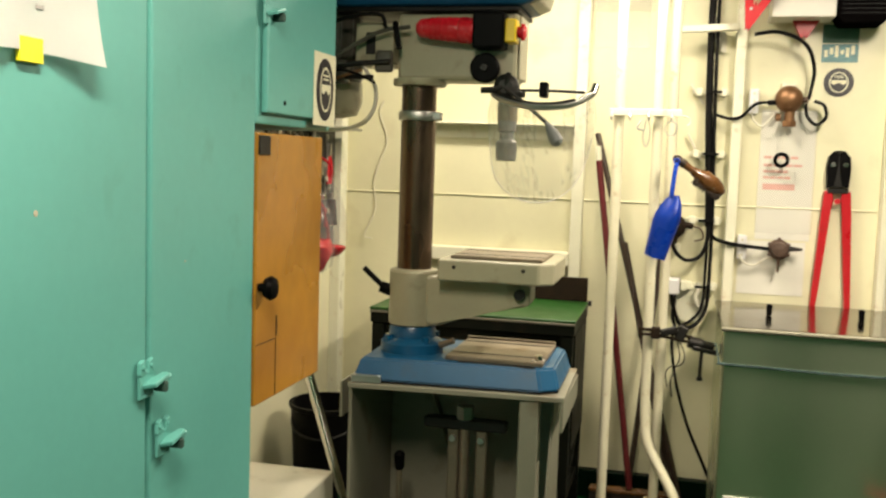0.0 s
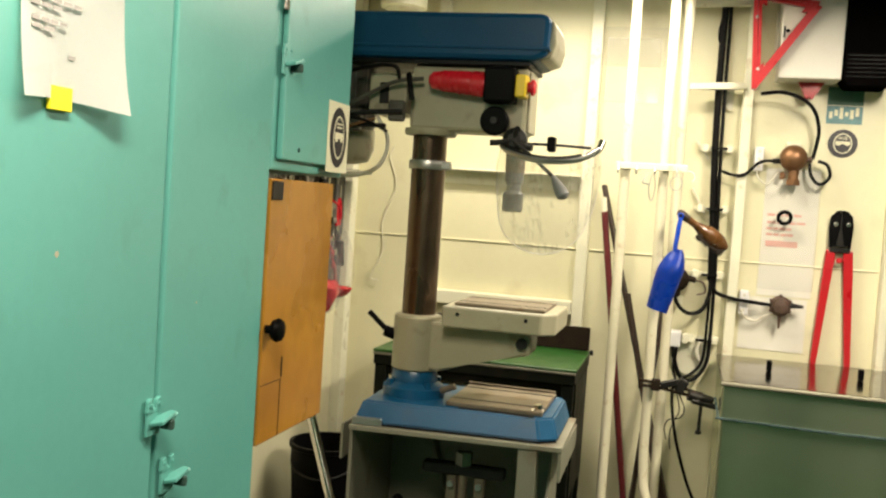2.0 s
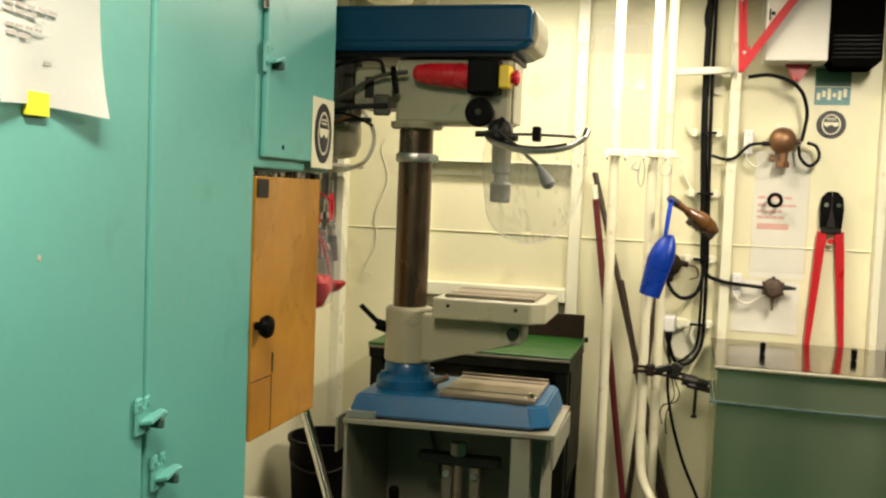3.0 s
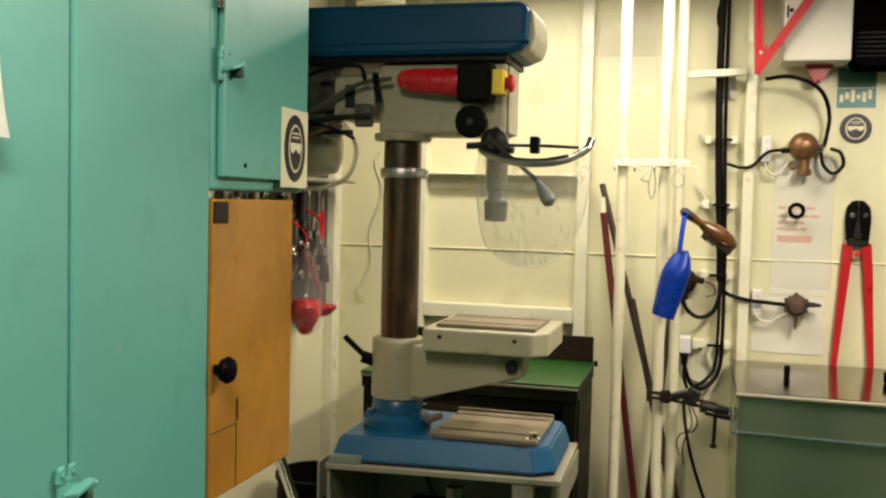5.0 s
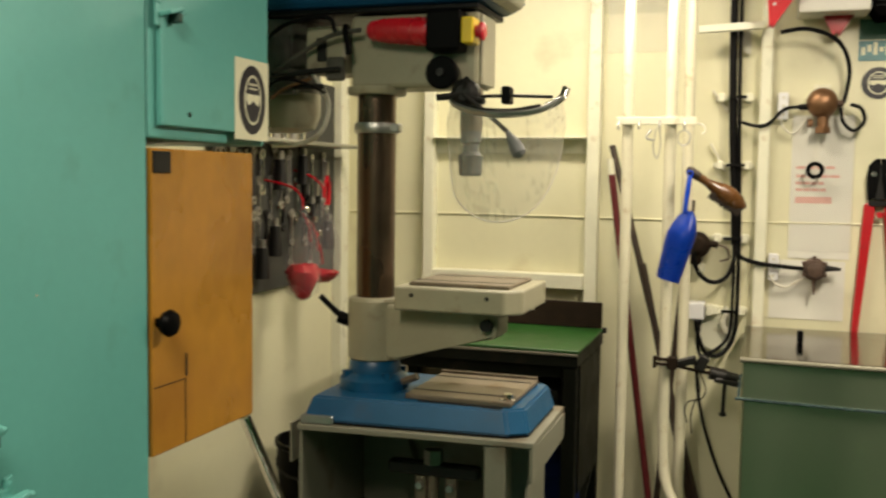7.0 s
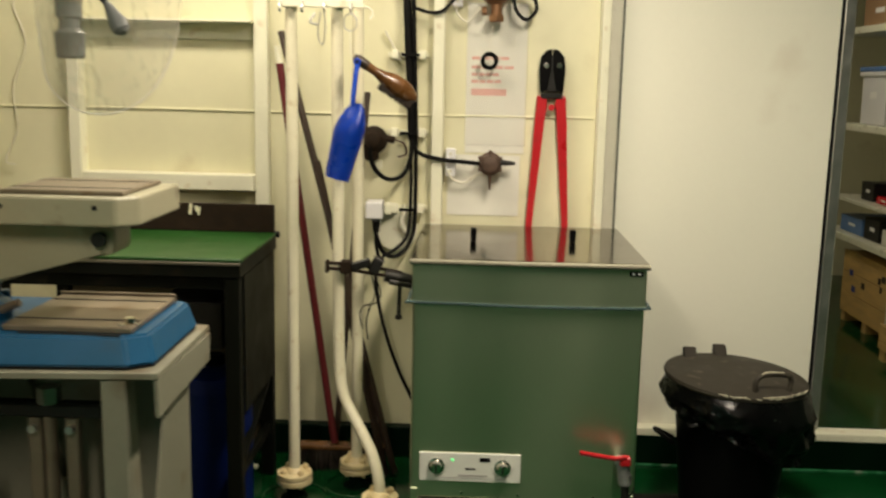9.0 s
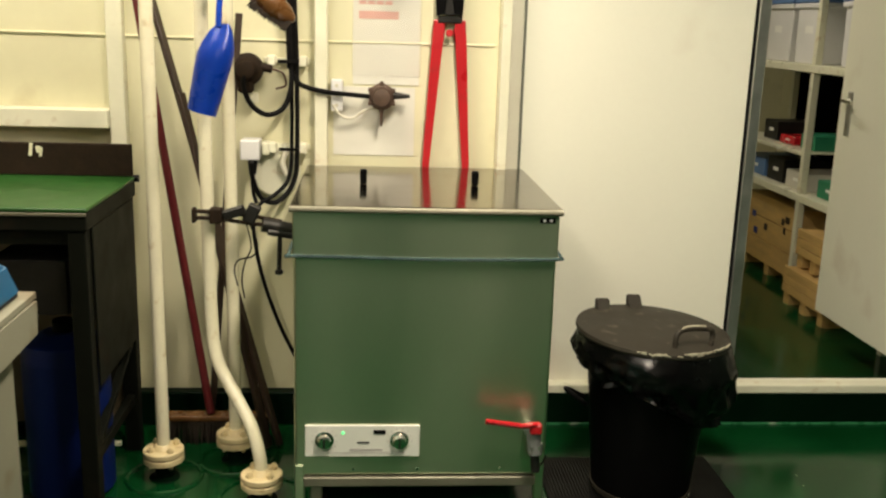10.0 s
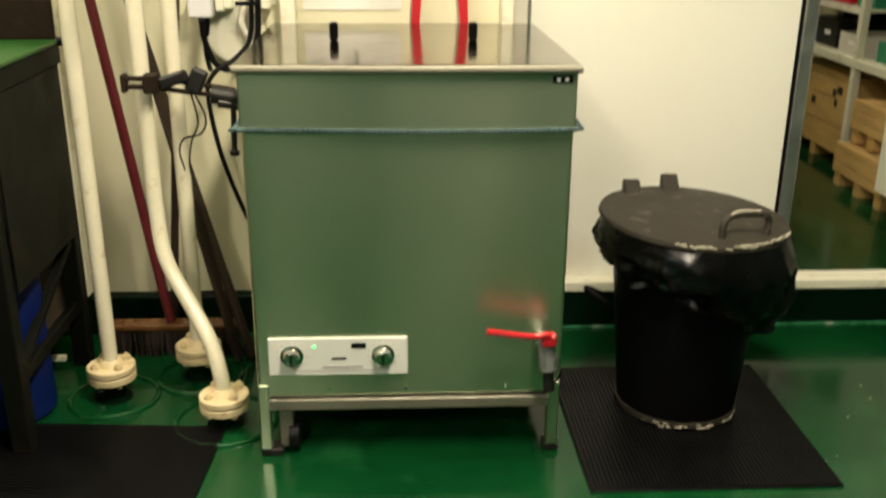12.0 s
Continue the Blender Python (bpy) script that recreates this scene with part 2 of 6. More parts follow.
def part(name, bm, material, parent, label=""):
    ob = new(name, finish(bm, name, material, BASE[parent.name]))
    ob.parent = parent
    BASE[ob.name] = BASE[parent.name]
    return tagged(ob, label)


def box(x0, x1, y0, y1, z0, z1, bev=0.003, bm=None, seg=1):
    bm = bm or bmesh.new()
    geo = bmesh.ops.create_cube(bm, size=1.0, matrix=Matrix.Translation(((x0 + x1) / 2, (y0 + y1) / 2, (z0 + z1) / 2)) @ Matrix.Diagonal((abs(x1 - x0), abs(y1 - y0), abs(z1 - z0), 1)))
    if bev:
        es = list({e for v in geo["verts"] for e in v.link_edges})
        bmesh.ops.bevel(bm, geom=es, offset=min(bev, 0.45 * min(abs(x1 - x0), abs(y1 - y0), abs(z1 - z0))), segments=seg, affect="EDGES", profile=0.5)
    return bm


def cyl(p, q, r, r2=None, n=20, bm=None, bev=0.0):
    bm = bm or bmesh.new()
    p, q = Vector(p), Vector(q)
    d = q - p
    m = Matrix.Translation((p + q) / 2) @ d.to_track_quat("Z", "Y").to_matrix().to_4x4()
    geo = bmesh.ops.create_cone(bm, cap_ends=True, segments=n, radius1=r, radius2=r if r2 is None else r2, depth=d.length, matrix=m)
    if bev:
        es = [e for e in {e for v in geo["verts"] for e in v.link_edges} if any(len(f.verts) > 4 for f in e.link_faces)]
        bmesh.ops.bevel(bm, geom=es, offset=bev, segments=2, affect="EDGES", profile=0.5)
    return bm


def lathe(c, profile, n=32, bm=None, axis=(0, 0, 1)):
    """Turn a profile of (radius, height) about an axis through c."""
    bm = bm or bmesh.new()
    q = Vector(axis).to_track_quat("Z", "Y").to_matrix()
    rings = []
    for r, h in profile:
        rings.append([bm.verts.new(Vector(c) + q @ Vector((r * math.cos(2 * math.pi * k / n), r * math.sin(2 * math.pi * k / n), h))) for k in range(n)])
    for a, b in zip(rings, rings[1:]):
        for k in range(n):
            bm.faces.new((a[k], a[(k + 1) % n], b[(k + 1) % n], b[k]))
    bm.faces.new(rings[0][::-1])
    bm.faces.new(rings[-1])
    return bm


def curve_pts(pts, steps=6):
    """A smooth line through pts."""
    pts = [Vector(p) for p in pts]
    if len(pts) < 3:
        return pts
    ext = [2 * pts[0] - pts[1], *pts, 2 * pts[-1] - pts[-2]]
    out = []
    for i in range(1, len(ext) - 2):
        a, b, c, d = ext[i - 1 : i + 3]
        for k in range(steps):
            t = k / steps
            out.append(0.5 * (2 * b + (c - a) * t + (2 * a - 5 * b + 4 * c - d) * t * t + (3 * b - a - 3 * c + d) * t ** 3))
    return out + [pts[-1]]


def tube(pts, r, n=10, bm=None, steps=6, flat=1.0):
    """A bent rod or cable through pts."""
    bm = bm or bmesh.new()
    line = curve_pts(pts, steps)
    up = None
    rings = []
    for i, p in enumerate(line):
        d = (line[min(i + 1, len(line) - 1)] - line[max(i - 1, 0)]).normalized()
        if up is None:
            up = d.orthogonal().normalized()
        up = (up - d * up.dot(d)).normalized()
        side = d.cross(up)
        rings.append([bm.verts.new(p + r * (math.cos(2 * math.pi * k / n) * up * flat + math.sin(2 * math.pi * k / n) * side)) for k in range(n)])
    for a, b in zip(rings, rings[1:]):
        for k in range(n):
            bm.faces.new((a[k], a[(k + 1) % n], b[(k + 1) % n], b[k]))
    bm.faces.new(rings[0][::-1])
    bm.faces.new(rings[-1])
    return bm


def prism(poly, axis, a0, a1, bm=None, bev=0.0):
    """A flat outline pushed along an axis from a0 to a1; poly in the other two axes in order."""
    bm = bm or bmesh.new()
    put = {"x": lambda u, v, a: (a, u, v), "y": lambda u, v, a: (u, a, v), "z": lambda u, v, a: (u, v, a)}[axis]
    lo = [bm.verts.new(put(u, v, a0)) for u, v in poly]
    hi = [bm.verts.new(put(u, v, a1)) for u, v in poly]
    n = len(poly)
    faces = [bm.faces.new(lo), bm.faces.new(hi[::-1])]
    for k in range(n):
        faces.append(bm.faces.new((lo[k], hi[k], hi[(k + 1) % n], lo[(k + 1) % n])))
    if bev:
        bmesh.ops.bevel(bm, geom=list({e for v in lo + hi for e in v.link_edges}), offset=bev, segments=2, affect="EDGES", profile=0.5)
    return bm


def beam(p, q, w, h, bm=None, bev=0.002):
    """A bar of section w x h from p to q."""
    bm = bm or bmesh.new()
    p, q = Vector(p), Vector(q)
    d = q - p
    m = Matrix.Translation((p + q) / 2) @ d.to_track_quat("Z", "Y").to_matrix().to_4x4() @ Matrix.Diagonal((w, h, d.length, 1))
    geo = bmesh.ops.create_cube(bm, size=1.0, matrix=m)
    if bev:
        bmesh.ops.bevel(bm, geom=list({e for v in geo["verts"] for e in v.link_edges}), offset=bev, segments=1, affect="EDGES")
    return bm


def ring(c, r, thick, axis=(0, 1, 0), n=28, m=8, bm=None):
    bm = bm or bmesh.new()
    q = Vector(axis).to_track_quat("Z", "Y").to_matrix()
    loops = []
    for k in range(n):
        a = 2 * math.pi * k / n
        loops.append([bm.verts.new(Vector(c) + q @ Vector(((r + thick * math.cos(b)) * math.cos(a), (r + thick * math.cos(b)) * math.sin(a), thick * math.sin(b)))) for b in [2 * math.pi * j / m for j in range(m)]])
    for k in range(n):
        a, b = loops[k], loops[(k + 1) % n]
        for j in range(m):
            bm.faces.new((a[j], a[(j + 1) % m], b[(j + 1) % m], b[j]))
    return bm


def turned(bm, c, rz=0, rx=0, ry=0):
    """Turn a mesh about the point c, in degrees."""
    m = Matrix.Translation(c) @ pose(0, 0, 0, rx, ry, rz) @ Matrix.Translation(-Vector(c))
    bmesh.ops.transform(bm, matrix=m, verts=bm.verts)
    return bm


# ---- the setting ----
XL, YB, XR, YF = -1.82, 0.80, 3.05, -4.9
single("floor", box(XL - 0.1, XR + 0.6, YF - 0.1, 5.1, -0.12, 0.0, 0), FLOOR, "glossy green painted steel deck floor", "floor", kind="structure")
single("ceiling", box(XL - 0.1, XR + 0.6, YF - 0.1, 5.1, CEIL, CEIL + 0.1, 0), CEILING, "unseen steel ceiling, darkened to cut bounced light", "ceiling", kind="structure")
single("wall_west", box(XL - 0.1, XL, YF - 0.1, YB + 0.1, 0, CEIL, 0), CREAM, "cream painted steel wall", "wall", kind="structure")
# two unseen walls, added dark and greenish to shape fill and reflections
single("wall_east", box(XR, XR + 0.1, YF - 0.1, YB, 0, CEIL, 0), WALLGREY, "unseen grey-green wall, kept dark to cut bounced light", "wall", kind="structure")
single("wall_south", box(XL, XR, YF - 0.1, YF, 0, CEIL, 0), SOUTHWALL, "unseen dark green wall that tints the tank's reflections", "wall", kind="structure")

# wall with the door opening: a cream part, a white panel, the piece above and beside the door
DX0, DX1, SILL, DTOP = 1.597, 2.42, 0.165, 2.1
wall_n = single("wall_north", box(XL, 0.70, YB, YB + 0.1, 0, CEIL, 0), CREAM, "cream painted steel wall with welded stiffeners", "wall", kind="structure")
bm = box(0.70, DX0, YB, YB + 0.1, 0, CEIL, 0)
box(DX0, DX1, YB, YB + 0.1, DTOP, CEIL, 0, bm)
box(DX1, XR, YB, YB + 0.1, 0, CEIL, 0, bm)
box(DX0, DX1, YB, YB + 0.1, 0, SILL - 0.03, 0, bm)
single("wall_northeast", bm, WHITE, "smooth white painted wall panel beside the doorway", "wall", kind="structure")
# room beyond the door
single("wall_store_north", box(0.6, XR + 0.6, 5.0, 5.1, 0, CEIL, 0), CREAM, "cream wall of the store room", "wall", kind="structure")
single("wall_store_west", box(0.6, 0.7, YB + 0.1, 5.0, 0, CEIL, 0), CREAM, "cream wall of the store room", "wall", kind="structure")
single("wall_store_east", box(XR + 0.5, XR + 0.6, YB + 0.1, 5.0, 0, CEIL, 0), CREAM, "cream wall of the store room", "wall", kind="structure")
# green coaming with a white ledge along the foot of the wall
single("coaming", box(XL, XR, YB - 0.05, YB, 0, SILL - 0.035, 0.004), CURB, "green painted coaming along the wall foot, darkened for shade", "coaming", kind="structure")
single("trim_bead", tube([(0.70, YB - 0.052, 0.003), (1.3, YB - 0.054, 0.004), (1.9, YB - 0.052, 0.003), (XR, YB - 0.053, 0.004)], 0.007, 8), BEAD, "chipped green weld bead along the coaming foot", "weld bead", kind="structure")
single("trim_ledge", box(0.70, XR, YB - 0.056, YB + 0.002, SILL - 0.035, SILL, 0.004), TRIM, "chipped white ledge and door sill", "ledge", kind="structure")
single("trim_ledge_west", box(XL, 0.70, YB - 0.03, YB + 0.002, 0.105, 0.125, 0.003), TRIM, "white edge strip over the coaming", "ledge", kind="structure")
for x0, x1, d, m, nm in [(0.665, 0.70, 0.07, TRIM, "trim_stiffener"), (-0.68, -0.625, 0.045, TRIM, "trim_stiffener"), (0.022, 0.066, 0.055, TRIM, "trim_post"),
                         (-1.42, -1.372, 0.06, TRIM, "trim_stiffener")]:
    single(nm, box(x0, x1, YB - d, YB + 0.002, 0.13, CEIL, 0.003), m, "white vertical steel stiffener on the wall", "stiffener", kind="structure")
single("trim_strip", box(0.704, 0.748, YB - 0.02, YB - 0.002, SILL + 0.004, CEIL, 0.003), GREYWHITE, "grey-beige vertical joint strip", "strip", kind="structure")
single("trim_seam", box(0.751, 0.759, YB - 0.012, YB - 0.002, SILL + 0.004, CEIL, 0.001), SEAM, "grey-green vertical panel seam", "seam", kind="structure")
# horizontal rails and weld seam on the wall behind the bench
bm = box(-1.372, -0.68, YB - 0.085, YB + 0.002, 1.754, 1.764, 0.002)
box(-1.372, -0.68, YB - 0.010, YB + 0.002, 1.69, 1.7535, 0.001, bm)
single("trim_rail", bm, TRIM, "cream horizontal wall stiffener", "stiffener", kind="structure")
single("trim_rail", box(-1.372, -0.68, YB - 0.065, YB + 0.002, 1.10, 1.165, 0.004), TRIM, "cream bolted lower wall rail", "stiffener", kind="structure")
single("trim_weld", tube([(XL, YB - 0.002, 1.415), (-1.1, YB - 0.003, 1.417), (-0.3, YB - 0.002, 1.413), (0.65, YB - 0.003, 1.416)], 0.0045, 8), CREAM, "painted horizontal weld seam", "seam", kind="structure")
# left wall: vertical flat pieces in the corner
single("trim_corner", box(XL - 0.002, XL + 0.05, 0.62, 0.70, 0.13, CEIL, 0.004), TRIM, "white vertical wall post", "post", kind="structure")

# door frame and leaf
frame_ob = thing("door_frame", (DX0, YB, SILL), "grey steel door frame around the open doorway", "door frame", kind="structure")
part("jamb", box(DX0 - 0.004, DX0 + 0.038, YB - 0.012, YB + 0.112, SILL, DTOP, 0.004), GALV, frame_ob)
part("jamb", box(DX1 - 0.035, DX1 + 0.004, YB - 0.012, YB + 0.112, SILL, DTOP, 0.004), GALV, frame_ob)
part("head", box(DX0 + 0.038, DX1 - 0.035, YB - 0.012, YB + 0.112, DTOP - 0.035, DTOP + 0.004, 0.004), GALV, frame_ob)
part("gasket", box(DX0 - 0.016, DX0 - 0.005, YB - 0.008, YB - 0.001, SILL + 0.002, DTOP, 0.002), RUBBER, frame_ob, "black rubber gasket")
door = thing("door_1", (2.40, 0.92, SILL), "white steel door standing wide open into the store room", "door", kind="structure")
part("leaf", box(2.40, 2.445, 0.925, 1.72, SILL + 0.01, DTOP - 0.03, 0.004), WHITE, door)
hz = 1.15
part("handle_plate", box(2.392, 2.40, 1.605, 1.645, hz - 0.11, hz + 0.09, 0.003), GALV, door, "steel handle plate")
part("door_handle", tube([(2.395, 1.625, hz + 0.05), (2.36, 1.625, hz + 0.05), (2.352, 1.60, hz + 0.05), (2.352, 1.52, hz + 0.045)], 0.008, 8), CHROME, door, "steel lever handle")
part("latch", box(2.402, 2.443, 1.7205, 1.727, hz - 0.12, hz + 0.10, 0.002), GALV, door, "latch plate on the door edge")

# ceiling lights, plus an added unseen fixture for the store room
for fx, fy, w, across in FIXTURES + [(1.7, 2.6, 0, False)]:
    lamp = thing("ceiling_light", (fx, fy, CEIL - 0.10), "white fluorescent ceiling light with two tubes", "ceiling light", "ceiling lights")
    turn = 90 if across else 0
    part("housing", turned(box(fx - 0.10, fx + 0.10, fy - 0.62, fy + 0.62, CEIL - 0.05, CEIL - 0.001, 0.006), (fx, fy, 0), turn), TRIM, lamp)
    for s in (-0.05, 0.05):
        part("tube", turned(cyl((fx + s, fy - 0.58, CEIL - 0.075), (fx + s, fy + 0.58, CEIL - 0.075), 0.014, n=12), (fx, fy, 0), turn), TUBEGLOW, lamp, "lit fluorescent tube")
    for s in (-0.60, 0.60):
        part("tube_holder", turned(box(fx - 0.075, fx + 0.075, fy + s - 0.012, fy + s + 0.012, CEIL - 0.095, CEIL - 0.051, 0.003), (fx, fy, 0), turn), TRIM, lamp)

# ---- the lockers and the cupboard over the plywood door ----
FX = -1.13


def latch(parent, y, z, s=1.0):
    """A teal cast latch: a lugged plate with a flat tongue standing out from it over a hook."""
    b = part("latch", box(FX + 0.004, FX + 0.011, y - 0.034 * s, y + 0.014, z - 0.034, z + 0.020, 0.003, seg=2), TEAL, parent, "teal painted latch plate")
    for dy in (-0.026, 0.002):
        part("lug", prism([(y + dy - 0.010, z + 0.012), (y + dy + 0.010, z + 0.012), (y + dy + 0.007, z + 0.040), (y + dy - 0.007, z + 0.036)], "x", FX + 0.004, FX + 0.013, bev=0.002), TEAL, b)
        part("rivet", cyl((FX + 0.012, y + dy, z + 0.026), (FX + 0.016, y + dy, z + 0.026), 0.0045, n=10), TEAL, b)
    part("tongue", turned(prism([(FX + 0.010, y - 0.028), (FX + 0.034, y - 0.022), (FX + 0.038, y + 0.024), (FX + 0.024, y + 0.030), (FX + 0.010, y + 0.006)], "z", z - 0.008, z + 0.001, bev=0.002), (FX + 0.01, y, z), rx=16, ry=-8), TEAL, b)
    part("hook", box(FX + 0.012, FX + 0.040, y + 0.006, y + 0.018, z - 0.024, z - 0.004, 0.003), TEALDARK, b, "dark steel hook")
    part("hook_tip", cyl((FX + 0.026, y + 0.012, z - 0.010), (FX + 0.030, y + 0.036, z + 0.002), 0.006, n=10), TEAL, b)
    return b


locker = thing("locker", (-1.47, -2.2, 0), "tall teal steel locker with two latched doors", "locker")
part("body", box(XL + 0.005, FX - 0.022, -2.65, -1.705, 0.0, 2.35, 0.004), TEAL, locker)
d1 = part("door", box(FX - 0.020, FX, -2.648, -2.159, 0.04, 2.33, 0.006, seg=2), TEAL, locker)
d2 = part("door", box(FX - 0.020, FX, -2.147, -1.707, 0.04, 2.33, 0.006, seg=2), TEAL, locker)
# dark strip paints in the shade between the two doors
part("door_gap", box(FX - 0.0215, FX - 0.016, -2.160, -2.146, 0.04, 2.33, 0), TEALDARK, locker)
for y, z, r in ((-2.47, 1.475, 0.006), (-2.02, 1.36, 0.003), (-2.30, 0.95, 0.003)):
    part("chip", lathe((FX - 0.0004, y, z), [(r, 0), (r * 0.8, 0.0009), (0.0004, 0.001)], 10, axis=(1, 0, 0)), CHIP, locker, "bare chip in the paint")
latch(locker, -2.165, 1.155)
latch(locker, -2.105, 1.03)
locker2 = thing("locker", (-1.47, -3.1, 0), "tall teal steel locker beside the first one", "locker")
part("body", box(XL + 0.005, FX - 0.022, -3.60, -2.655, 0.0, 2.35, 0.004), TEAL, locker2)
part("door", box(FX - 0.020, FX, -3.598, -3.13, 0.04, 2.33, 0.006, seg=2), TEAL, locker2)
part("door", box(FX - 0.020, FX, -3.122, -2.657, 0.04, 2.33, 0.006, seg=2), TEAL, locker2)

cup = thing("wall_cupboard", (-1.47, -1.46, 1.645), "teal steel wall cupboard with one latched door", "cupboard")
part("body", box(XL + 0.005, FX - 0.006, -1.698, -1.222, 1.645, 2.35, 0.006, seg=2), TEAL, cup)
part("door", box(FX - 0.004, FX + 0.012, -1.672, -1.236, 1.672, 2.33, 0.004, seg=2), TEAL, cup)
part("hinge", cyl((FX + 0.006, -1.684, 2.02), (FX + 0.006, -1.684, 2.12), 0.008, n=10), CHROME, cup, "bright steel pin")
latch(cup, -1.655, 1.905)
part("keyhole", cyl((FX + 0.010, -1.575, 1.70), (FX + 0.0135, -1.575, 1.70), 0.006, n=10), BLACK, cup)

# round safety stickers


def mask_sticker(name, loc, axis, w, h, backing):
    """A sticker with a black oval in which a pale masked head is drawn; axis 'x' or 'y' is the way it faces."""
    st = thing(name, loc, "yellowed safety sticker with a masked head in a black oval" if backing else "round dark safety sticker with a pale masked head on the wall", "sticker")
    x, y, z = loc

    def put(u, v, d):
        return (x + d, y + u, z + v) if axis == "x" else (x + u, y - d, z + v)

    def plate(pts, d0, d1):
        bm = bmesh.new()
        a = [bm.verts.new(put(u, v, d0)) for u, v in pts]
        b = [bm.verts.new(put(u, v, d1)) for u, v in pts]
        bm.faces.new(a)
        bm.faces.new(b)
        for k in range(len(pts)):
            bm.faces.new((a[k], a[(k + 1) % len(pts)], b[(k + 1) % len(pts)], b[k]))
        return bm

    def oval(rx, ry, cu=0, cv=0, n=32):
        return [(cu + rx * math.cos(2 * math.pi * k / n), cv + ry * math.sin(2 * math.pi * k / n)) for k in range(n)]

    if backing:
        part("backing", plate([(-w / 2, -h / 2), (w / 2, -h / 2), (w / 2, h / 2), (-w / 2, h / 2)], 0.0, 0.0012), STICKER, st)
        rx, ry = w * 0.40, h * 0.43
    else:
        rx, ry = w / 2, h / 2
    part("oval", plate(oval(rx, ry), 0.0012, 0.002), STICKERBLACK, st, "black oval")
    part("field", plate(oval(rx * 0.86, ry * 0.88), 0.0024, 0.003), STICKERBLACK, st)
    part("head", plate(oval(rx * 0.64, ry * 0.72), 0.003, 0.0034), STICKER, st, "pale head outline")
    part("hood", plate(oval(rx * 0.55, ry * 0.65), 0.0034, 0.0038), STICKERBLACK, st)
    for v in (0.42, 0.30):
        part("helmet_line", plate([(-rx * 0.30, ry * v), (rx * 0.30, ry * v), (rx * 0.33, ry * (v + 0.05)), (-rx * 0.33, ry * (v + 0.05))], 0.0038, 0.0042), STICKER, st)
    visor = [(-0.50, 0.16), (0.50, 0.16), (0.50, -0.02), (0.36, -0.16), (0.18, -0.12), (0.10, -0.04), (-0.10, -0.04), (-0.18, -0.12), (-0.36, -0.16), (-0.50, -0.02)]
    part("goggles", plate([(rx * u, ry * v) for u, v in visor], 0.0038, 0.0042), STICKER, st)


mask_sticker("safety_sticker", (FX + 0.0125, -1.315, 1.752), "x", 0.155, 0.19, True)

# paper note taped to the locker door
note = thing("paper_note", (FX + 0.01, -2.46, 1.72), "white printed paper note stuck to the locker with yellow tape", "paper note")


def note_lift(u, v):
    """How far the curling sheet stands off the door."""
    return 0.003 + 0.052 * (1 - v) ** 3 * abs(u - 0.42)


bm = bmesh.new()
cols = []
for i in range(9):
    u = i / 8
    col = []
    for j in range(9):
        v = j / 8
        y = -2.592 + 0.255 * u + 0.012 * v
        lift = note_lift(u, v)
        col.append(bm.verts.new((FX + lift, y, 1.71 + 0.005 * math.sin(4 * u) + 0.345 * v)))
    cols.append(col)
for i in range(8):
    for j in range(8):
        bm.faces.new((cols[i][j], cols[i + 1][j], cols[i + 1][j + 1], cols[i][j + 1]))
bmesh.ops.solidify(bm, geom=bm.faces[:], thickness=0.0006)
part("sheet", bm, PAPER, note)
part("tape", box(FX + 0.001, FX + 0.0095, -2.515, -2.462, 1.698, 1.735, 0.001), TAPE, note, "bright yellow tape")
for y0, w, z in ((-2.572, 0.06, 1.918), (-2.572, 0.145, 1.907), (-2.570, 0.075, 1.896), (-2.570, 0.055, 1.872), (-2.568, 0.125, 1.861), (-2.568, 0.075, 1.850), (-2.566, 0.085, 1.828), (-2.566, 0.055, 1.816), (-2.475, 0.022, 1.782)):
    words = max(1, round(w / 0.024))
    for j in range(words):
        lift = FX + 0.002 + note_lift((y0 + 2.592) / 0.255, (z - 1.71) / 0.345)
        part("text_line", box(lift + 0.0007, lift + 0.0014, y0 + j * w / words, y0 + (j + 0.80) * w / words, z - 0.0028, z + 0.0028, 0), INK, note)

# plywood cupboard under it
ply = thing("plywood_cupboard", (-1.47, -1.49, 0.98), "varnished plywood cupboard door with a black knob", "cupboard")
part("carcass", box(XL + 0.005, FX - 0.022, -1.685, -1.31, 1.0, 1.618, 0.003), PLYEDGE, ply)
part("door", prism([(-1.694, 0.985), (-1.288, 0.985), (-1.290, 1.626), (-1.694, 1.626)], "x", FX - 0.020, FX, bev=0.003), PLY, ply)
part("knob", lathe((FX, -1.676, 1.266), [(0.010, 0), (0.010, 0.012), (0.024, 0.018), (0.029, 0.030), (0.024, 0.040), (0.008, 0.045)], 20, axis=(1, 0, 0)), BLACK, ply, "black round knob")
part("hinge_plate", box(FX - 0.001, FX + 0.004, -1.692, -1.63, 1.575, 1.62, 0.002), DARKSTEEL, ply, "dark metal corner plate")
part("crack", box(FX - 0.001, FX + 0.0012, -1.579, -1.5765, 0.987, 1.13, 0), DARKWOOD, ply, "dark vertical split")
part("crack", box(FX - 0.001, FX + 0.0012, -1.578, -1.571, 1.135, 1.185, 0), DARKWOOD, ply, "dark scorch mark")
part("crack", box(FX - 0.001, FX + 0.0010, -1.692, -1.58, 1.1285, 1.1305, 0), DARKWOOD, ply)

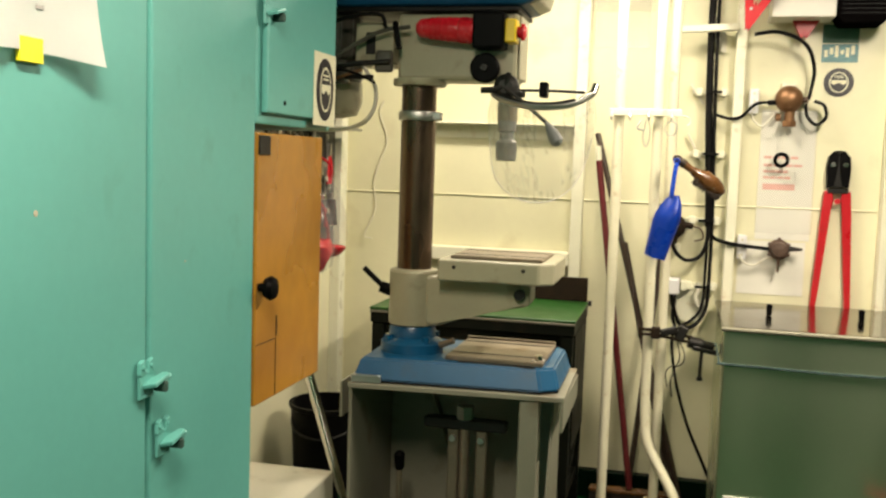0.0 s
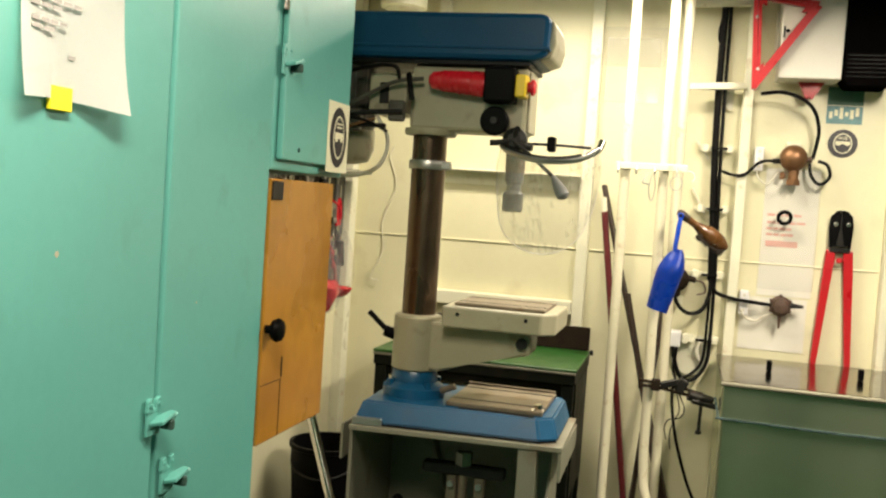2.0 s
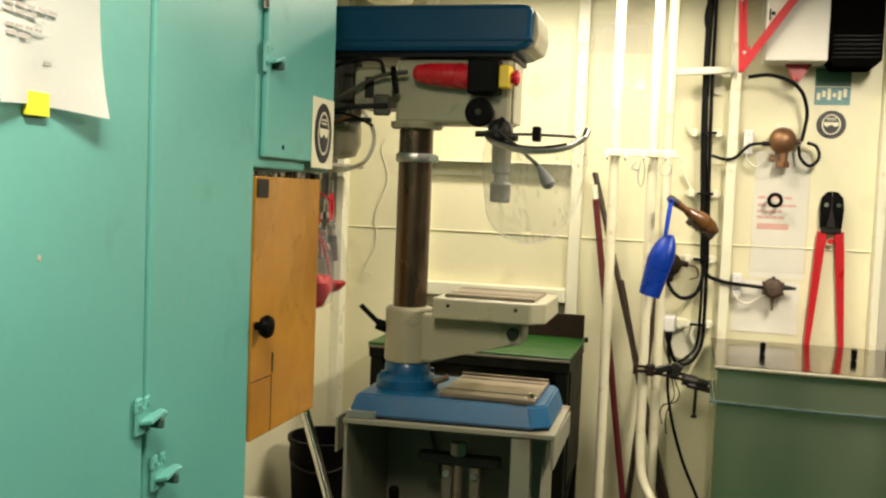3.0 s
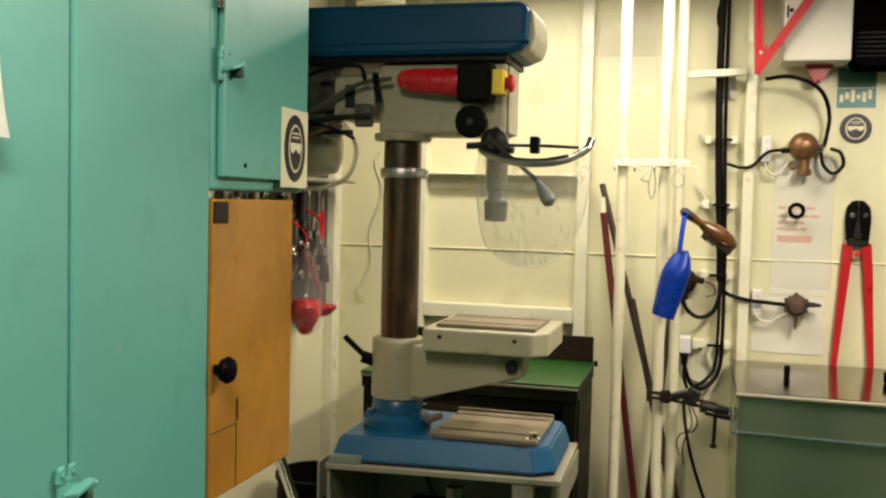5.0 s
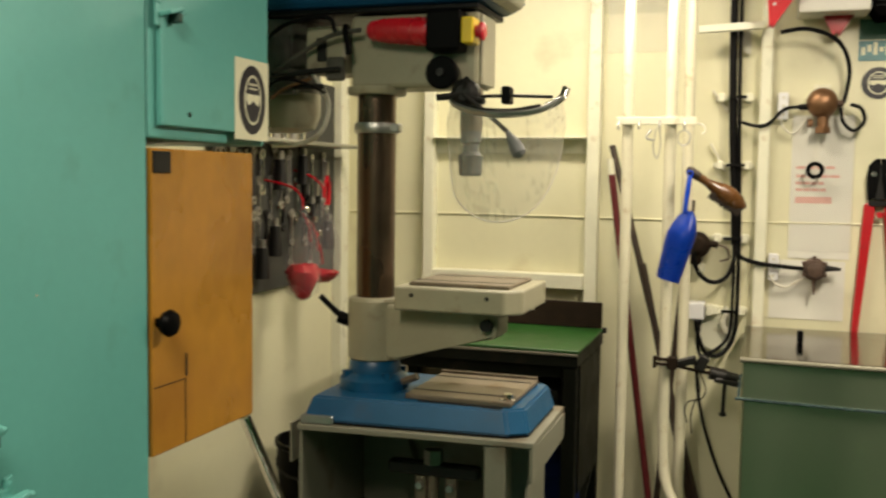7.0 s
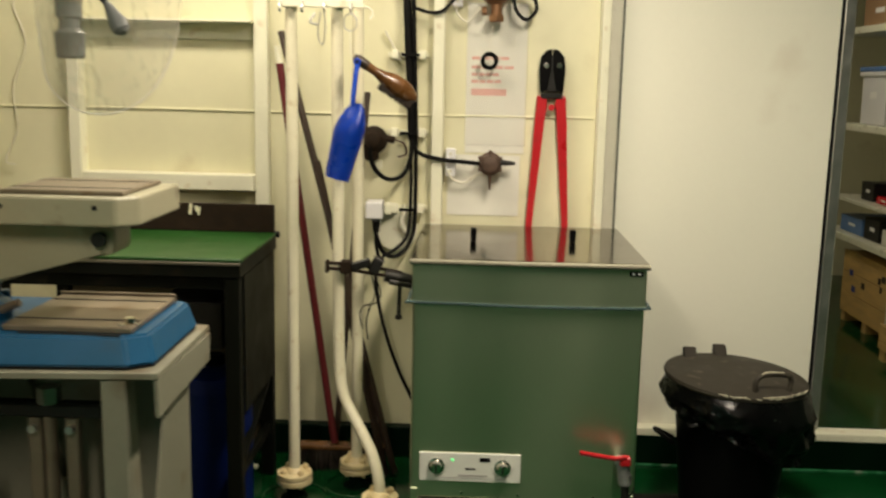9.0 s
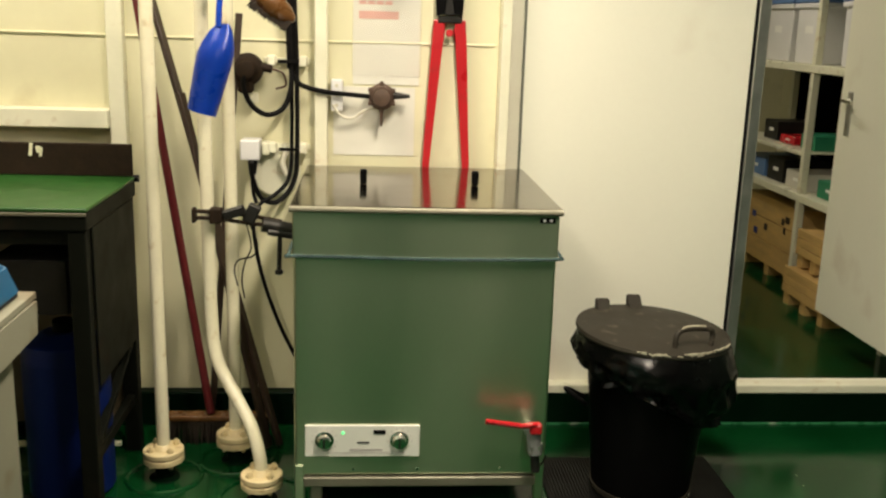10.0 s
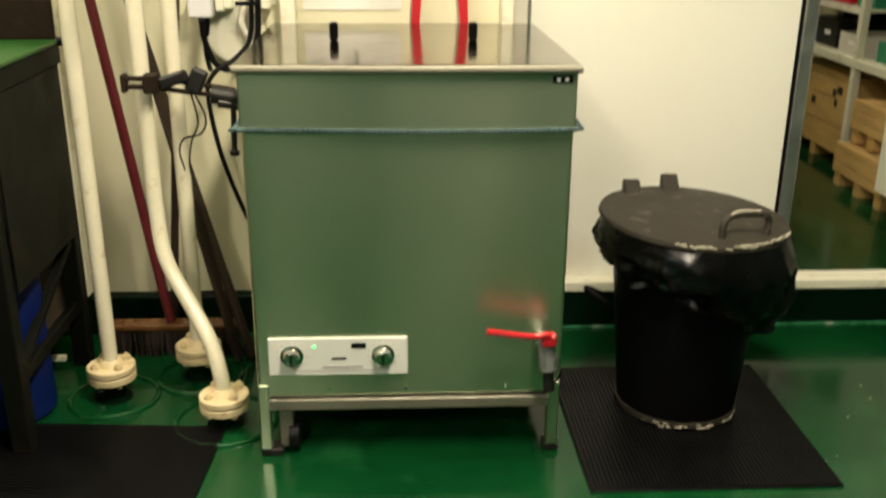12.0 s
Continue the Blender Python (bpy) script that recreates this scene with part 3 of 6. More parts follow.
# ---- pillar drill on its stand ----
PX, PY = -0.978, -0.872
stand = thing("drill_stand", (-0.81, -0.84, 0), "grey steel plate stand under the pillar drill, stained", "stand")
part("top_plate", prism([(-1.115, -1.083), (-0.476, -1.036), (-0.483, -0.615), (-1.132, -0.600)], "z", 0.895, 0.910, bev=0.002), STANDPAINT, stand)
part("flange", box(-1.143, -1.136, -1.07, -0.62, 0.80, 0.91, 0.002), STANDPAINT, stand)
part("flange", prism([(-1.034, 0.893), (-0.625, 0.893), (-0.635, 0.822), (-1.030, 0.806)], "x", -0.487, -0.478, bev=0.001), STANDPAINT, stand)
part("leg", box(-0.605, -0.548, -1.036, -1.020, 0.0, 0.893, 0.003), STANDPAINT, stand)
part("side_plate", prism([(-1.019, 0.0), (-1.019, 0.893), (-0.985, 0.893), (-0.945, 0.46), (-0.945, 0.0)], "x", -0.556, -0.549), STANDPAINT, stand)
part("side_plate", prism([(-0.944, 0.0), (-0.944, 0.46), (-0.80, 0.893), (-0.652, 0.893), (-0.652, 0.0)], "x", -0.536, -0.529), STANDPAINT, stand)
part("leg", box(-1.115, -1.105, -1.07, -0.64, 0.0, 0.893, 0.002), STANDPAINT, stand)
part("back_panel", box(-1.104, -0.54, -0.65, -0.64, 0.0, 0.893, 0.002), STANDPAINT, stand)
part("bottom_shelf", box(-1.104, -0.558, -1.04, -0.652, 0.28, 0.292, 0.002), STANDPAINT, stand)
part("brace", beam((-0.98, -0.665, 0.885), (-0.86, -0.665, 0.5), 0.04, 0.008), STANDPAINT, stand)

drill = thing("pillar_drill", (PX, PY, 0.91), "pillar drill with blue base, grey head and dark blue belt cover", "pillar drill")
base = [(-1.108, -1.066), (-0.545, -1.026), (-0.496, -0.988), (-0.500, -0.655), (-0.52, -0.635), (-1.08, -0.635), (-1.118, -0.68)]
inset = [(-0.80 + (x + 0.80) * 0.985, -0.83 + (y + 0.83) * 0.985) for x, y in base]
# thin black plate stands in for the shade in the gap under the base
part("base_gap_shade", prism(inset, "z", 0.911, 0.917, bev=0.002), RUBBER, drill, "black line for the shaded gap under the base")
part("shim", turned(box(-1.110, -1.02, -1.071, -1.03, 0.9105, 0.934, 0.003), (-1.06, -1.05, 0.92), 4), GALV, drill, "grey packing plate")
bm = bmesh.new()
lo = [bm.verts.new((x, y, 0.917)) for x, y in base]
hi = [bm.verts.new((PX + 0.19 + (x - PX - 0.19) * 0.935, -0.83 + (y + 0.83) * 0.90, 0.982)) for x, y in base]
bm.faces.new(lo)
bm.faces.new(hi)
for k in range(len(base)):
    bm.faces.new((lo[k], lo[(k + 1) % 7], hi[(k + 1) % 7], hi[k]))
bmesh.ops.bevel(bm, geom=bm.edges[:], offset=0.006, segments=2, affect="EDGES")
part("base", bm, BLUE, drill, "sloped blue cast base")
part("base_plate", box(-0.842, -0.548, -0.988, -0.675, 0.982, 0.997, 0.003), IRON, drill, "machined iron base plate")
for s in (-0.925, -0.735):
    part("slot", box(-0.838, -0.552, s - 0.0045, s + 0.0045, 0.9975, 0.9985, 0), DARKSTEEL, drill)
part("raised_edge", box(-0.842, -0.55, -0.683, -0.672, 0.997, 1.004, 0.002), IRON, drill)
part("end_channel", box(-0.80, -0.57, -1.005, -0.992, 0.9815, 0.9835, 0), DARKSTEEL, drill)
part("bolt", cyl((-0.565, -0.955, 0.985), (-0.565, -0.955, 1.012), 0.012, n=6), CHROME, drill)
part("bolt_clip", turned(box(-0.59, -0.545, -0.962, -0.948, 0.985, 0.999, 0.003), (-0.565, -0.955, 0.99), 35), CHROME, drill, "bright bent clip")
part("pillar_flange", lathe((PX, PY, 0.98), [(0.098, 0), (0.098, 0.030), (0.088, 0.040), (0.074, 0.048), (0.072, 0.075), (0.066, 0.085)], 32), BLUE, drill)
for k in range(4):
    a = math.radians(45 + 90 * k)
    part("bolt", cyl((PX + 0.084 * math.cos(a), PY + 0.084 * math.sin(a), 1.005), (PX + 0.084 * math.cos(a), PY + 0.084 * math.sin(a), 1.035), 0.013, n=6), BLUE, drill)
part("bolt", cyl((PX + 0.10, PY - 0.04, 1.01), (PX + 0.145, PY - 0.045, 1.03), 0.010, n=8), IRON, drill)
part("pillar", cyl((PX, PY, 0.99), (PX, PY, 1.84), 0.0535, n=40), PILLAR, drill, "oily brown steel pillar")
part("ring_clamp", lathe((PX, PY, 1.695), [(0.060, 0), (0.062, 0.004), (0.062, 0.024), (0.060, 0.028)], 32), GALV, drill, "split steel stop ring")
part("clamp_lug", box(PX + 0.05, PX + 0.078, PY - 0.035, PY - 0.005, 1.697, 1.721, 0.003), GALV, drill)
# table bracket and table
part("bracket", lathe((PX, PY, 1.065), [(0.072, 0), (0.076, 0.004), (0.076, 0.165), (0.072, 0.172), (0.06, 0.175)], 36), DRILLPAINT, drill)
arm = [(PX + 0.05, 1.075), (PX + 0.09, 1.07), (PX + 0.17, 1.10), (PX + 0.26, 1.135), (PX + 0.36, 1.145), (PX + 0.375, 1.155), (PX + 0.375, 1.205), (PX + 0.35, 1.222), (PX + 0.05, 1.225)]
part("arm", prism(arm, "y", PY - 0.055, PY + 0.055, bev=0.010), DRILLPAINT, drill)
part("arm_bolt", cyl((PX + 0.345, PY - 0.057, 1.185), (PX + 0.345, PY - 0.075, 1.185), 0.017, n=16, bev=0.002), DARKSTEEL, drill)
TX0, TX1, TY0, TY1, TZ = -0.872, -0.530, -1.000, -0.680, 1.286
part("table", prism([(TX0, TY0), (TX1 - 0.04, TY0), (TX1, TY0 + 0.04), (TX1, TY1), (TX0, TY1)], "z", TZ - 0.064, TZ, bev=0.006), DRILLPAINT, drill, "grey painted drill table")
part("table_face", box(TX0 + 0.03, TX1 - 0.035, TY0 + 0.035, TY1 - 0.03, TZ, TZ + 0.010, 0.003), IRON, drill, "slotted machined table face")
for s in (-0.905, -0.765):
    part("table_slot", box(TX0 + 0.032, TX1 - 0.037, s - 0.0045, s + 0.0045, TZ + 0.0105, TZ + 0.0112, 0), DARKSTEEL, drill)
for u in (TX0 + 0.05, TX1 - 0.085):
    part("table_hole", cyl((u, TY0 + 0.001, TZ - 0.022), (u, TY0 - 0.002, TZ - 0.022), 0.006, n=10), DARKSTEEL, drill)
part("lock_lever", tube([(PX - 0.06, PY - 0.02, 1.165), (PX - 0.09, PY - 0.03, 1.18), (PX - 0.152, PY - 0.04, 1.236)], 0.0085, 10), BLACK, drill, "black locking lever")
part("lever_hub", cyl((PX - 0.06, PY - 0.02, 1.165), (PX - 0.10, PY - 0.032, 1.18), 0.018, n=14, bev=0.003), BLACK, drill)
# head
part("head", box(-1.035, -0.670, -0.928, -0.785, 1.815, 2.012, 0.012, seg=2), DRILLPAINT, drill)
part("head_boss", lathe((PX, PY, 1.80), [(0.078, 0), (0.082, 0.006), (0.082, 0.02)], 32), DRILLPAINT, drill)
part("front_plate", box(-0.669, -0.661, -0.918, -0.795, 1.82, 2.005, 0.004), DRILLPAINT, drill)
part("motor_mount", box(-1.17, -1.048, -0.93, -0.77, 1.86, 1.985, 0.008, seg=2), DRILLPAINT, drill)
part("mount_arm", box(-1.10, -1.046, -0.95, -0.93, 1.835, 1.90, 0.006), MOTORGREY, drill)
part("terminal_box", box(-1.25, -1.185, -0.965, -0.93, 1.80, 1.87, 0.005), MOTORGREY, drill)
part("clip", box(-1.20, -1.10, -0.965, -0.952, 1.812, 1.826, 0.003), DARKSTEEL, drill)
part("loose_wire", tube([(-1.30, -0.965, 1.80), (-1.22, -0.99, 1.835), (-1.15, -0.985, 1.828), (-1.09, -0.97, 1.80)], 0.004, 8), CABLE, drill)
part("loose_wire", tube([(-1.26, -0.96, 1.79), (-1.20, -0.985, 1.815), (-1.13, -0.975, 1.84)], 0.005, 8), BRONZE, drill)
part("tension_rod", cyl((-1.26, -0.955, 1.855), (-1.05, -0.955, 1.865), 0.008, n=10), DARKSTEEL, drill)
part("tension_lever", tube([(-1.26, -0.96, 1.845), (-1.20, -0.975, 1.85), (-1.13, -0.97, 1.86)], 0.007, 8), DARKSTEEL, drill)
part("mount_window", box(-1.135, -1.105, -0.934, -0.929, 1.89, 1.955, 0.002), DARKSTEEL, drill)
part("motor", lathe((-1.285, -0.84, 1.71), [(0.04, 0), (0.085, 0.004), (0.098, 0.03), (0.102, 0.09), (0.102, 0.30)], 32), MOTORGREY, drill, "grey electric motor")
for k in range(14):
    a = 2 * math.pi * k / 14
    part("fin", box(-1.285 + 0.10 * math.cos(a) - 0.004, -1.285 + 0.10 * math.cos(a) + 0.004, -0.84 + 0.10 * math.sin(a) - 0.004, -0.84 + 0.10 * math.sin(a) + 0.004, 1.82, 2.0, 0.001), MOTORGREY, drill)
part("motor_cap", lathe((-1.285, -0.84, 1.70), [(0.05, 0), (0.09, 0.01), (0.106, 0.05), (0.106, 0.11)], 32), DRILLPAINT, drill)
cover = [(-1.42, 2.03), (-0.655, 2.03), (-0.615, 2.05), (-0.610, 2.155), (-0.63, 2.172), (-1.42, 2.172)]
part("belt_cover", prism(cover, "y", -0.960, -0.685, bev=0.016), BLUECOVER, drill, "dark blue belt cover")
# added black plate: the shade beneath the belt cover, put in as colour
part("cover_shade", box(-1.41, -0.665, -0.950, -0.70, 2.014, 2.029, 0.003), RUBBER, drill, "black plate standing in for shade under the cover")
part("cover_lip", prism([(-1.425, 2.062), (-0.609, 2.062), (-0.609, 2.070), (-1.425, 2.070)], "y", -0.964, -0.681, bev=0.002), BLUECOVER, drill)
part("cover_front", prism([(-0.640, 2.034), (-0.606, 2.046), (-0.594, 2.085), (-0.600, 2.140), (-0.609, 2.158)], "y", -0.935, -0.72, bev=0.006), DRILLPAINT, drill, "grey end cap of the cover")
part("power_socket", lathe((-0.965, -0.968, 1.963), [(0.016, 0), (0.026, 0.01), (0.032, 0.05), (0.036, 0.12), (0.035, 0.13), (0.038, 0.135), (0.038, 0.172), (0.034, 0.176)], 24, axis=(1, 0, -0.05)), REDPLASTIC, drill, "red industrial plug")
for dx in (0.045, 0.062, 0.079, 0.096):
    part("plug_ridge", ring((-0.965 + dx, -0.968, 1.963 - 0.05 * dx), 0.0305 + 0.06 * (dx - 0.045), 0.0028, (1, 0, -0.05), 24, 6), REDPLASTIC, drill)
part("switch_box", box(-0.792, -0.698, -1.005, -0.930, 1.900, 2.005, 0.008, seg=2), BLACK, drill, "black switch housing")
sw = part("switch", box(-0.697, -0.664, -1.000, -0.940, 1.918, 1.985, 0.005, seg=2), YELLOW, drill, "yellow switch box")
part("stop_button", lathe((-0.664, -0.970, 1.950), [(0.016, 0), (0.016, 0.008), (0.024, 0.012), (0.024, 0.02), (0.015, 0.025)], 20, axis=(1, 0, 0)), REDPLASTIC, sw, "red stop button")
part("depth_knob", lathe((-0.757, -0.928, 1.848), [(0.022, 0), (0.022, 0.015), (0.042, 0.02), (0.044, 0.045), (0.038, 0.05), (0.012, 0.05), (0.010, 0.056)], 28, axis=(0, -1, 0)), BLACK, drill, "black round knob")
part("knob_cap", cyl((-0.757, -0.983, 1.848), (-0.757, -0.987, 1.848), 0.010, n=12), DARKSTEEL, drill)
part("head_lever", tube([(-1.035, -0.95, 1.975), (-1.03, -0.975, 1.97), (-1.012, -0.99, 1.90)], 0.009, 8), BLACK, drill, "black lever")
part("plug_cable", tube([(-0.985, -0.975, 1.965), (-1.07, -0.97, 1.955), (-1.15, -0.96, 1.92), (-1.25, -0.97, 1.86)], 0.0065, 8), MOTORGREY, drill)
part("motor_cable", tube([(-1.14, -0.95, 1.86), (-1.10, -0.93, 1.78), (-1.12, -0.93, 1.70), (-1.20, -0.90, 1.665), (-1.30, -0.88, 1.66)], 0.0065, 8), GREYWHITE, drill, "grey hanging cable")
part("top_cable", tube([(-1.30, -0.96, 1.93), (-1.20, -0.99, 1.985), (-1.08, -0.985, 2.0), (-1.06, -0.97, 1.96)], 0.006, 8), CABLE, drill)
# spindle, feed levers
SX, SY = -0.70, -0.885
part("quill", cyl((SX, SY, 1.70), (SX, SY, 1.815), 0.030, n=24), IRON, drill)
part("chuck", lathe((SX, SY, 1.580), [(0.026, 0), (0.031, 0.006), (0.033, 0.055), (0.026, 0.062), (0.022, 0.066), (0.022, 0.085), (0.028, 0.09), (0.028, 0.125)], 28), GREYGRIP, drill, "drill chuck")
part("feed_hub", lathe((-0.692, -0.945, 1.795), [(0.036, 0), (0.036, 0.03), (0.02, 0.04)], 24, axis=(0, -1, 0)), DARKSTEEL, drill)
for a, l in ((200, 0.075), (320, 0.075), (80, 0.06)):
    ca, sa = math.cos(math.radians(a)), math.sin(math.radians(a))
    part("feed_lever", tube([(-0.692, -0.975, 1.795), (-0.692 + 0.04 * ca, -0.985, 1.795 + 0.03 * sa), (-0.692 + l * ca, -0.99, 1.795 + l * 0.5 * sa)], 0.009, 8), DARKSTEEL, drill)
part("feed_handle", tube([(-0.69, -0.99, 1.79), (-0.63, -1.005, 1.745), (-0.562, -1.02, 1.690)], 0.006, 8), DARKSTEEL, drill)
part("feed_grip", lathe((-0.564, -1.020, 1.692), [(0.006, 0), (0.012, 0.02), (0.019, 0.05), (0.018, 0.068), (0.008, 0.076)], 16, axis=(0.5, -0.2, -0.75)), GREYGRIP, drill, "grey lever grip")
# chip guard: arc bar, stay and curved clear shield
arc = [(-0.735, -0.945, 1.775), (-0.700, -0.985, 1.756), (-0.630, -1.015, 1.738), (-0.555, -1.015, 1.735), (-0.490, -0.985, 1.748), (-0.446, -0.93, 1.780), (-0.440, -0.917, 1.805)]
guard = part("guard_bar", tube(arc[:-1], 0.010, 10, flat=0.75), GALV, drill, "grey bent guard bar")
part("guard_strip", tube([(x, y + 0.003, z + 0.010) for x, y, z in arc[:-2]], 0.0055, 8), DARKSTEEL, drill, "dark top strip")
part("bar_end", tube([(-0.475, -0.965, 1.758), (-0.447, -0.93, 1.781), (-0.438, -0.915, 1.808)], 0.0105, 10, flat=0.8), CHROME, drill, "bright bar end")
part("guard_stay", tube([(-0.75, -0.945, 1.785), (-0.59, -0.95, 1.787), (-0.468, -0.937, 1.784)], 0.0045, 8), DARKSTEEL, drill)
part("guard_clamp", box(-0.595, -0.571, -0.975, -0.935, 1.765, 1.81, 0.004), BLACK, drill)
bm = bmesh.new()
line = curve_pts(arc[:-1], 6)
n = len(line)
top, rows = [], []
for i, p in enumerate(line):
    u = 2 * i / (n - 1) - 1
    drop = 0.150 * max(0.0, 1 - abs(u) ** 2.0) ** 0.58 + 0.12
    rows.append([bm.verts.new((p.x + 0.09 * (p.x + 0.59) * math.sin(math.pi * k / 9), p.y - 0.004, p.z - drop * k / 8)) for k in range(9)])
for a, b in zip(rows, rows[1:]):
    for k in range(8):
        bm.faces.new((a[k], b[k], b[k + 1], a[k + 1]))
bmesh.ops.solidify(bm, geom=bm.faces[:], thickness=0.002)
part("shield", bm, SHIELD, drill, "clear scratched plastic chip shield")
edge = []
for i, p in enumerate(line):
    u = 2 * i / (n - 1) - 1
    edge.append((p.x + 0.09 * (p.x + 0.59) * math.sin(math.pi * 8 / 9), p.y - 0.005, p.z - 0.150 * max(0.0, 1 - abs(u) ** 2.0) ** 0.58 - 0.12))
# paler tube along the lower edge, so the clear shield's outline is visible
part("shield_rim", tube(edge, 0.0016, 6), GREYBOX, drill, "thin pale rim of the shield")

# ---- work bench behind the drill ----
bench = thing("work_bench", (-0.99, 0.3, 0), "worn steel work bench with a green top", "work bench")
BX0, BX1, BY0, BY1, BZ = -1.415, -0.558, 0.02, 0.585, 0.962
part("top", box(BX0, BX1, BY0, BY1, BZ - 0.012, BZ, 0.003), GREENTOP, bench, "green bench top sheet")
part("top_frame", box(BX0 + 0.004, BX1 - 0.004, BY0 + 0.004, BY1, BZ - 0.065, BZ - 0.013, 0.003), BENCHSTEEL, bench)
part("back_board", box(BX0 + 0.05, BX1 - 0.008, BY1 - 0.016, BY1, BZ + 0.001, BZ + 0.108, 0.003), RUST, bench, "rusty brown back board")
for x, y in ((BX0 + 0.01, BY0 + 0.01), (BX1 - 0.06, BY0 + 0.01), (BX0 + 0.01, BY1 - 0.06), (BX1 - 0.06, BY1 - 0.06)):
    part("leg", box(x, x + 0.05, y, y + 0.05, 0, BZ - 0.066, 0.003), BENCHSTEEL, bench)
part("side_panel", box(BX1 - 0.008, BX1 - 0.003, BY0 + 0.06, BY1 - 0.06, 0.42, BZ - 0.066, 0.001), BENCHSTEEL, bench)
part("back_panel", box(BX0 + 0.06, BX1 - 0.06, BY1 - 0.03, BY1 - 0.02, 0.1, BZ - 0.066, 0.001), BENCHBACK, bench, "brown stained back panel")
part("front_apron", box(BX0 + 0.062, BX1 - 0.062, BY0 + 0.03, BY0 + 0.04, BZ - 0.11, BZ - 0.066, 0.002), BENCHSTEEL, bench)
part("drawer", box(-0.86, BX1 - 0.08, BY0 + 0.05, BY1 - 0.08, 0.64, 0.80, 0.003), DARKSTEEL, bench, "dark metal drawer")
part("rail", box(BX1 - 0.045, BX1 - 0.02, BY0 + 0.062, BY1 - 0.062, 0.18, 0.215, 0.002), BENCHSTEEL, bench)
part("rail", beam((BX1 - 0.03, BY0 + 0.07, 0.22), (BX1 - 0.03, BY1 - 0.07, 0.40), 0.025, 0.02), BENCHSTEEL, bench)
part("corner_cap", cyl((BX1 - 0.004, BY1 - 0.012, BZ - 0.005), (BX1 + 0.012, BY1 - 0.012, BZ - 0.005), 0.012, n=12), RUBBER, bench, "black rubber corner")
part("top_edge", box(BX0 + 0.002, BX1 - 0.002, BY0 - 0.003, BY0 + 0.003, BZ - 0.022, BZ - 0.013, 0.001), STAINEDGE, bench, "bare worn steel edge")
part("foot_strip", box(-0.98, BX1 - 0.062, BY1 - 0.115, BY1 - 0.10, 0.045, 0.062, 0.002), TRIM, bench, "pale strip at the foot")
tag = thing("paper_tag", (-0.885, BY1 - 0.018, BZ + 0.045), "small torn yellow paper tag on the bench back board", "tag")
for dx, dz, w, h, rz in ((0.0, 0.02, 0.010, 0.042, 8), (0.022, 0.03, 0.014, 0.022, -14), (0.034, 0.018, 0.008, 0.030, 10)):
    part("strip", turned(box(-0.892 + dx, -0.892 + dx + w, BY1 - 0.020, BY1 - 0.0165, BZ + 0.045 + dz, BZ + 0.045 + dz + h, 0), (-0.887 + dx, BY1 - 0.018, BZ + 0.06 + dz), ry=rz), STICKER, tag)
drum = thing("drum", (-0.72, 0.27, 0), "blue plastic drum standing under the bench", "drum")
part("body", lathe((-0.72, 0.27, 0), [(0.12, 0), (0.13, 0.01), (0.13, 0.45), (0.12, 0.50), (0.06, 0.53)], 28), BLUEDRUM, drum)
part("cap", lathe((-0.72, 0.27, 0.53), [(0.035, 0), (0.035, 0.03), (0.03, 0.035)], 18), BLACK, drum)

# ---- parts washer ----
W = 0.76
wash = thing("parts_washer", (0.38, 0.38, 0), "stainless steel parts washing tank with a flat lid and roped front", "parts washer")
part("tank", box(0.005, W - 0.004, 0.012, 0.742, 0.165, 0.955, 0.008, seg=2), STAINLESS, wash)
part("front_upper", box(0.004, W - 0.003, 0.004, 0.0115, 0.838, 0.968, 0.003), STAINLESS, wash)
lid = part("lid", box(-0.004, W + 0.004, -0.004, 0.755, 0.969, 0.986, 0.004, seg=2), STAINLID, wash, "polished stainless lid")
part("lid_edge", tube([(-0.004, -0.006, 0.977), (0.38, -0.007, 0.976), (W + 0.004, -0.006, 0.977)], 0.009, 10), STAINEDGE, lid)
for x in (0.197, 0.552):
    part("lid_clip", box(x - 0.011, x + 0.011, 0.37, 0.395, 0.987, 1.032, 0.004), BLACK, lid, "black rubber buffer")
part("rope", tube([(-0.006, 0.4, 0.848), (-0.006, 0.02, 0.846), (0.004, -0.004, 0.843), (0.2, -0.003, 0.840), (0.42, -0.003, 0.837), (0.7, -0.003, 0.840), (W + 0.001, -0.004, 0.843), (W + 0.006, 0.02, 0.848), (W + 0.006, 0.4, 0.85)], 0.005, 8), ROPE, wash, "blue-green rope tied round the tank")
for x in np.linspace(0.02, W - 0.02, 60):
    part("rope_strand", beam((x - 0.005, -0.0098, 0.8405 + 0.003 * math.cos(7 * x) - 0.004), (x + 0.005, -0.0098, 0.8405 + 0.003 * math.cos(7 * x) + 0.004), 0.0035, 0.003, bev=0), ROPE, wash)
part("frame_bar", box(0.03, W - 0.03, 0.006, 0.03, 0.13, 0.160, 0.003), STAINEDGE, wash)
part("frame_bar", box(0.03, W - 0.03, 0.72, 0.745, 0.13, 0.160, 0.003), STAINLESS, wash)
part("frame_bar", box(0.006, 0.030, 0.04, 0.72, 0.13, 0.160, 0.003), STAINLESS, wash)
part("frame_bar", box(W - 0.030, W - 0.006, 0.04, 0.72, 0.13, 0.160, 0.003), STAINLESS, wash)
for x in (0.006, W - 0.034):
    for y in (0.006, 0.72):
        lg = part("leg", box(x, x + 0.028, y, y + 0.028, 0.02, 0.20, 0.003), STAINLESS, wash)
        part("foot", box(x - 0.006 if x > 0.3 else x, x + 0.055 if x < 0.3 else x + 0.034, y + 0.002, y + 0.05, 0.0, 0.02, 0.003), DARKSTEEL, lg)
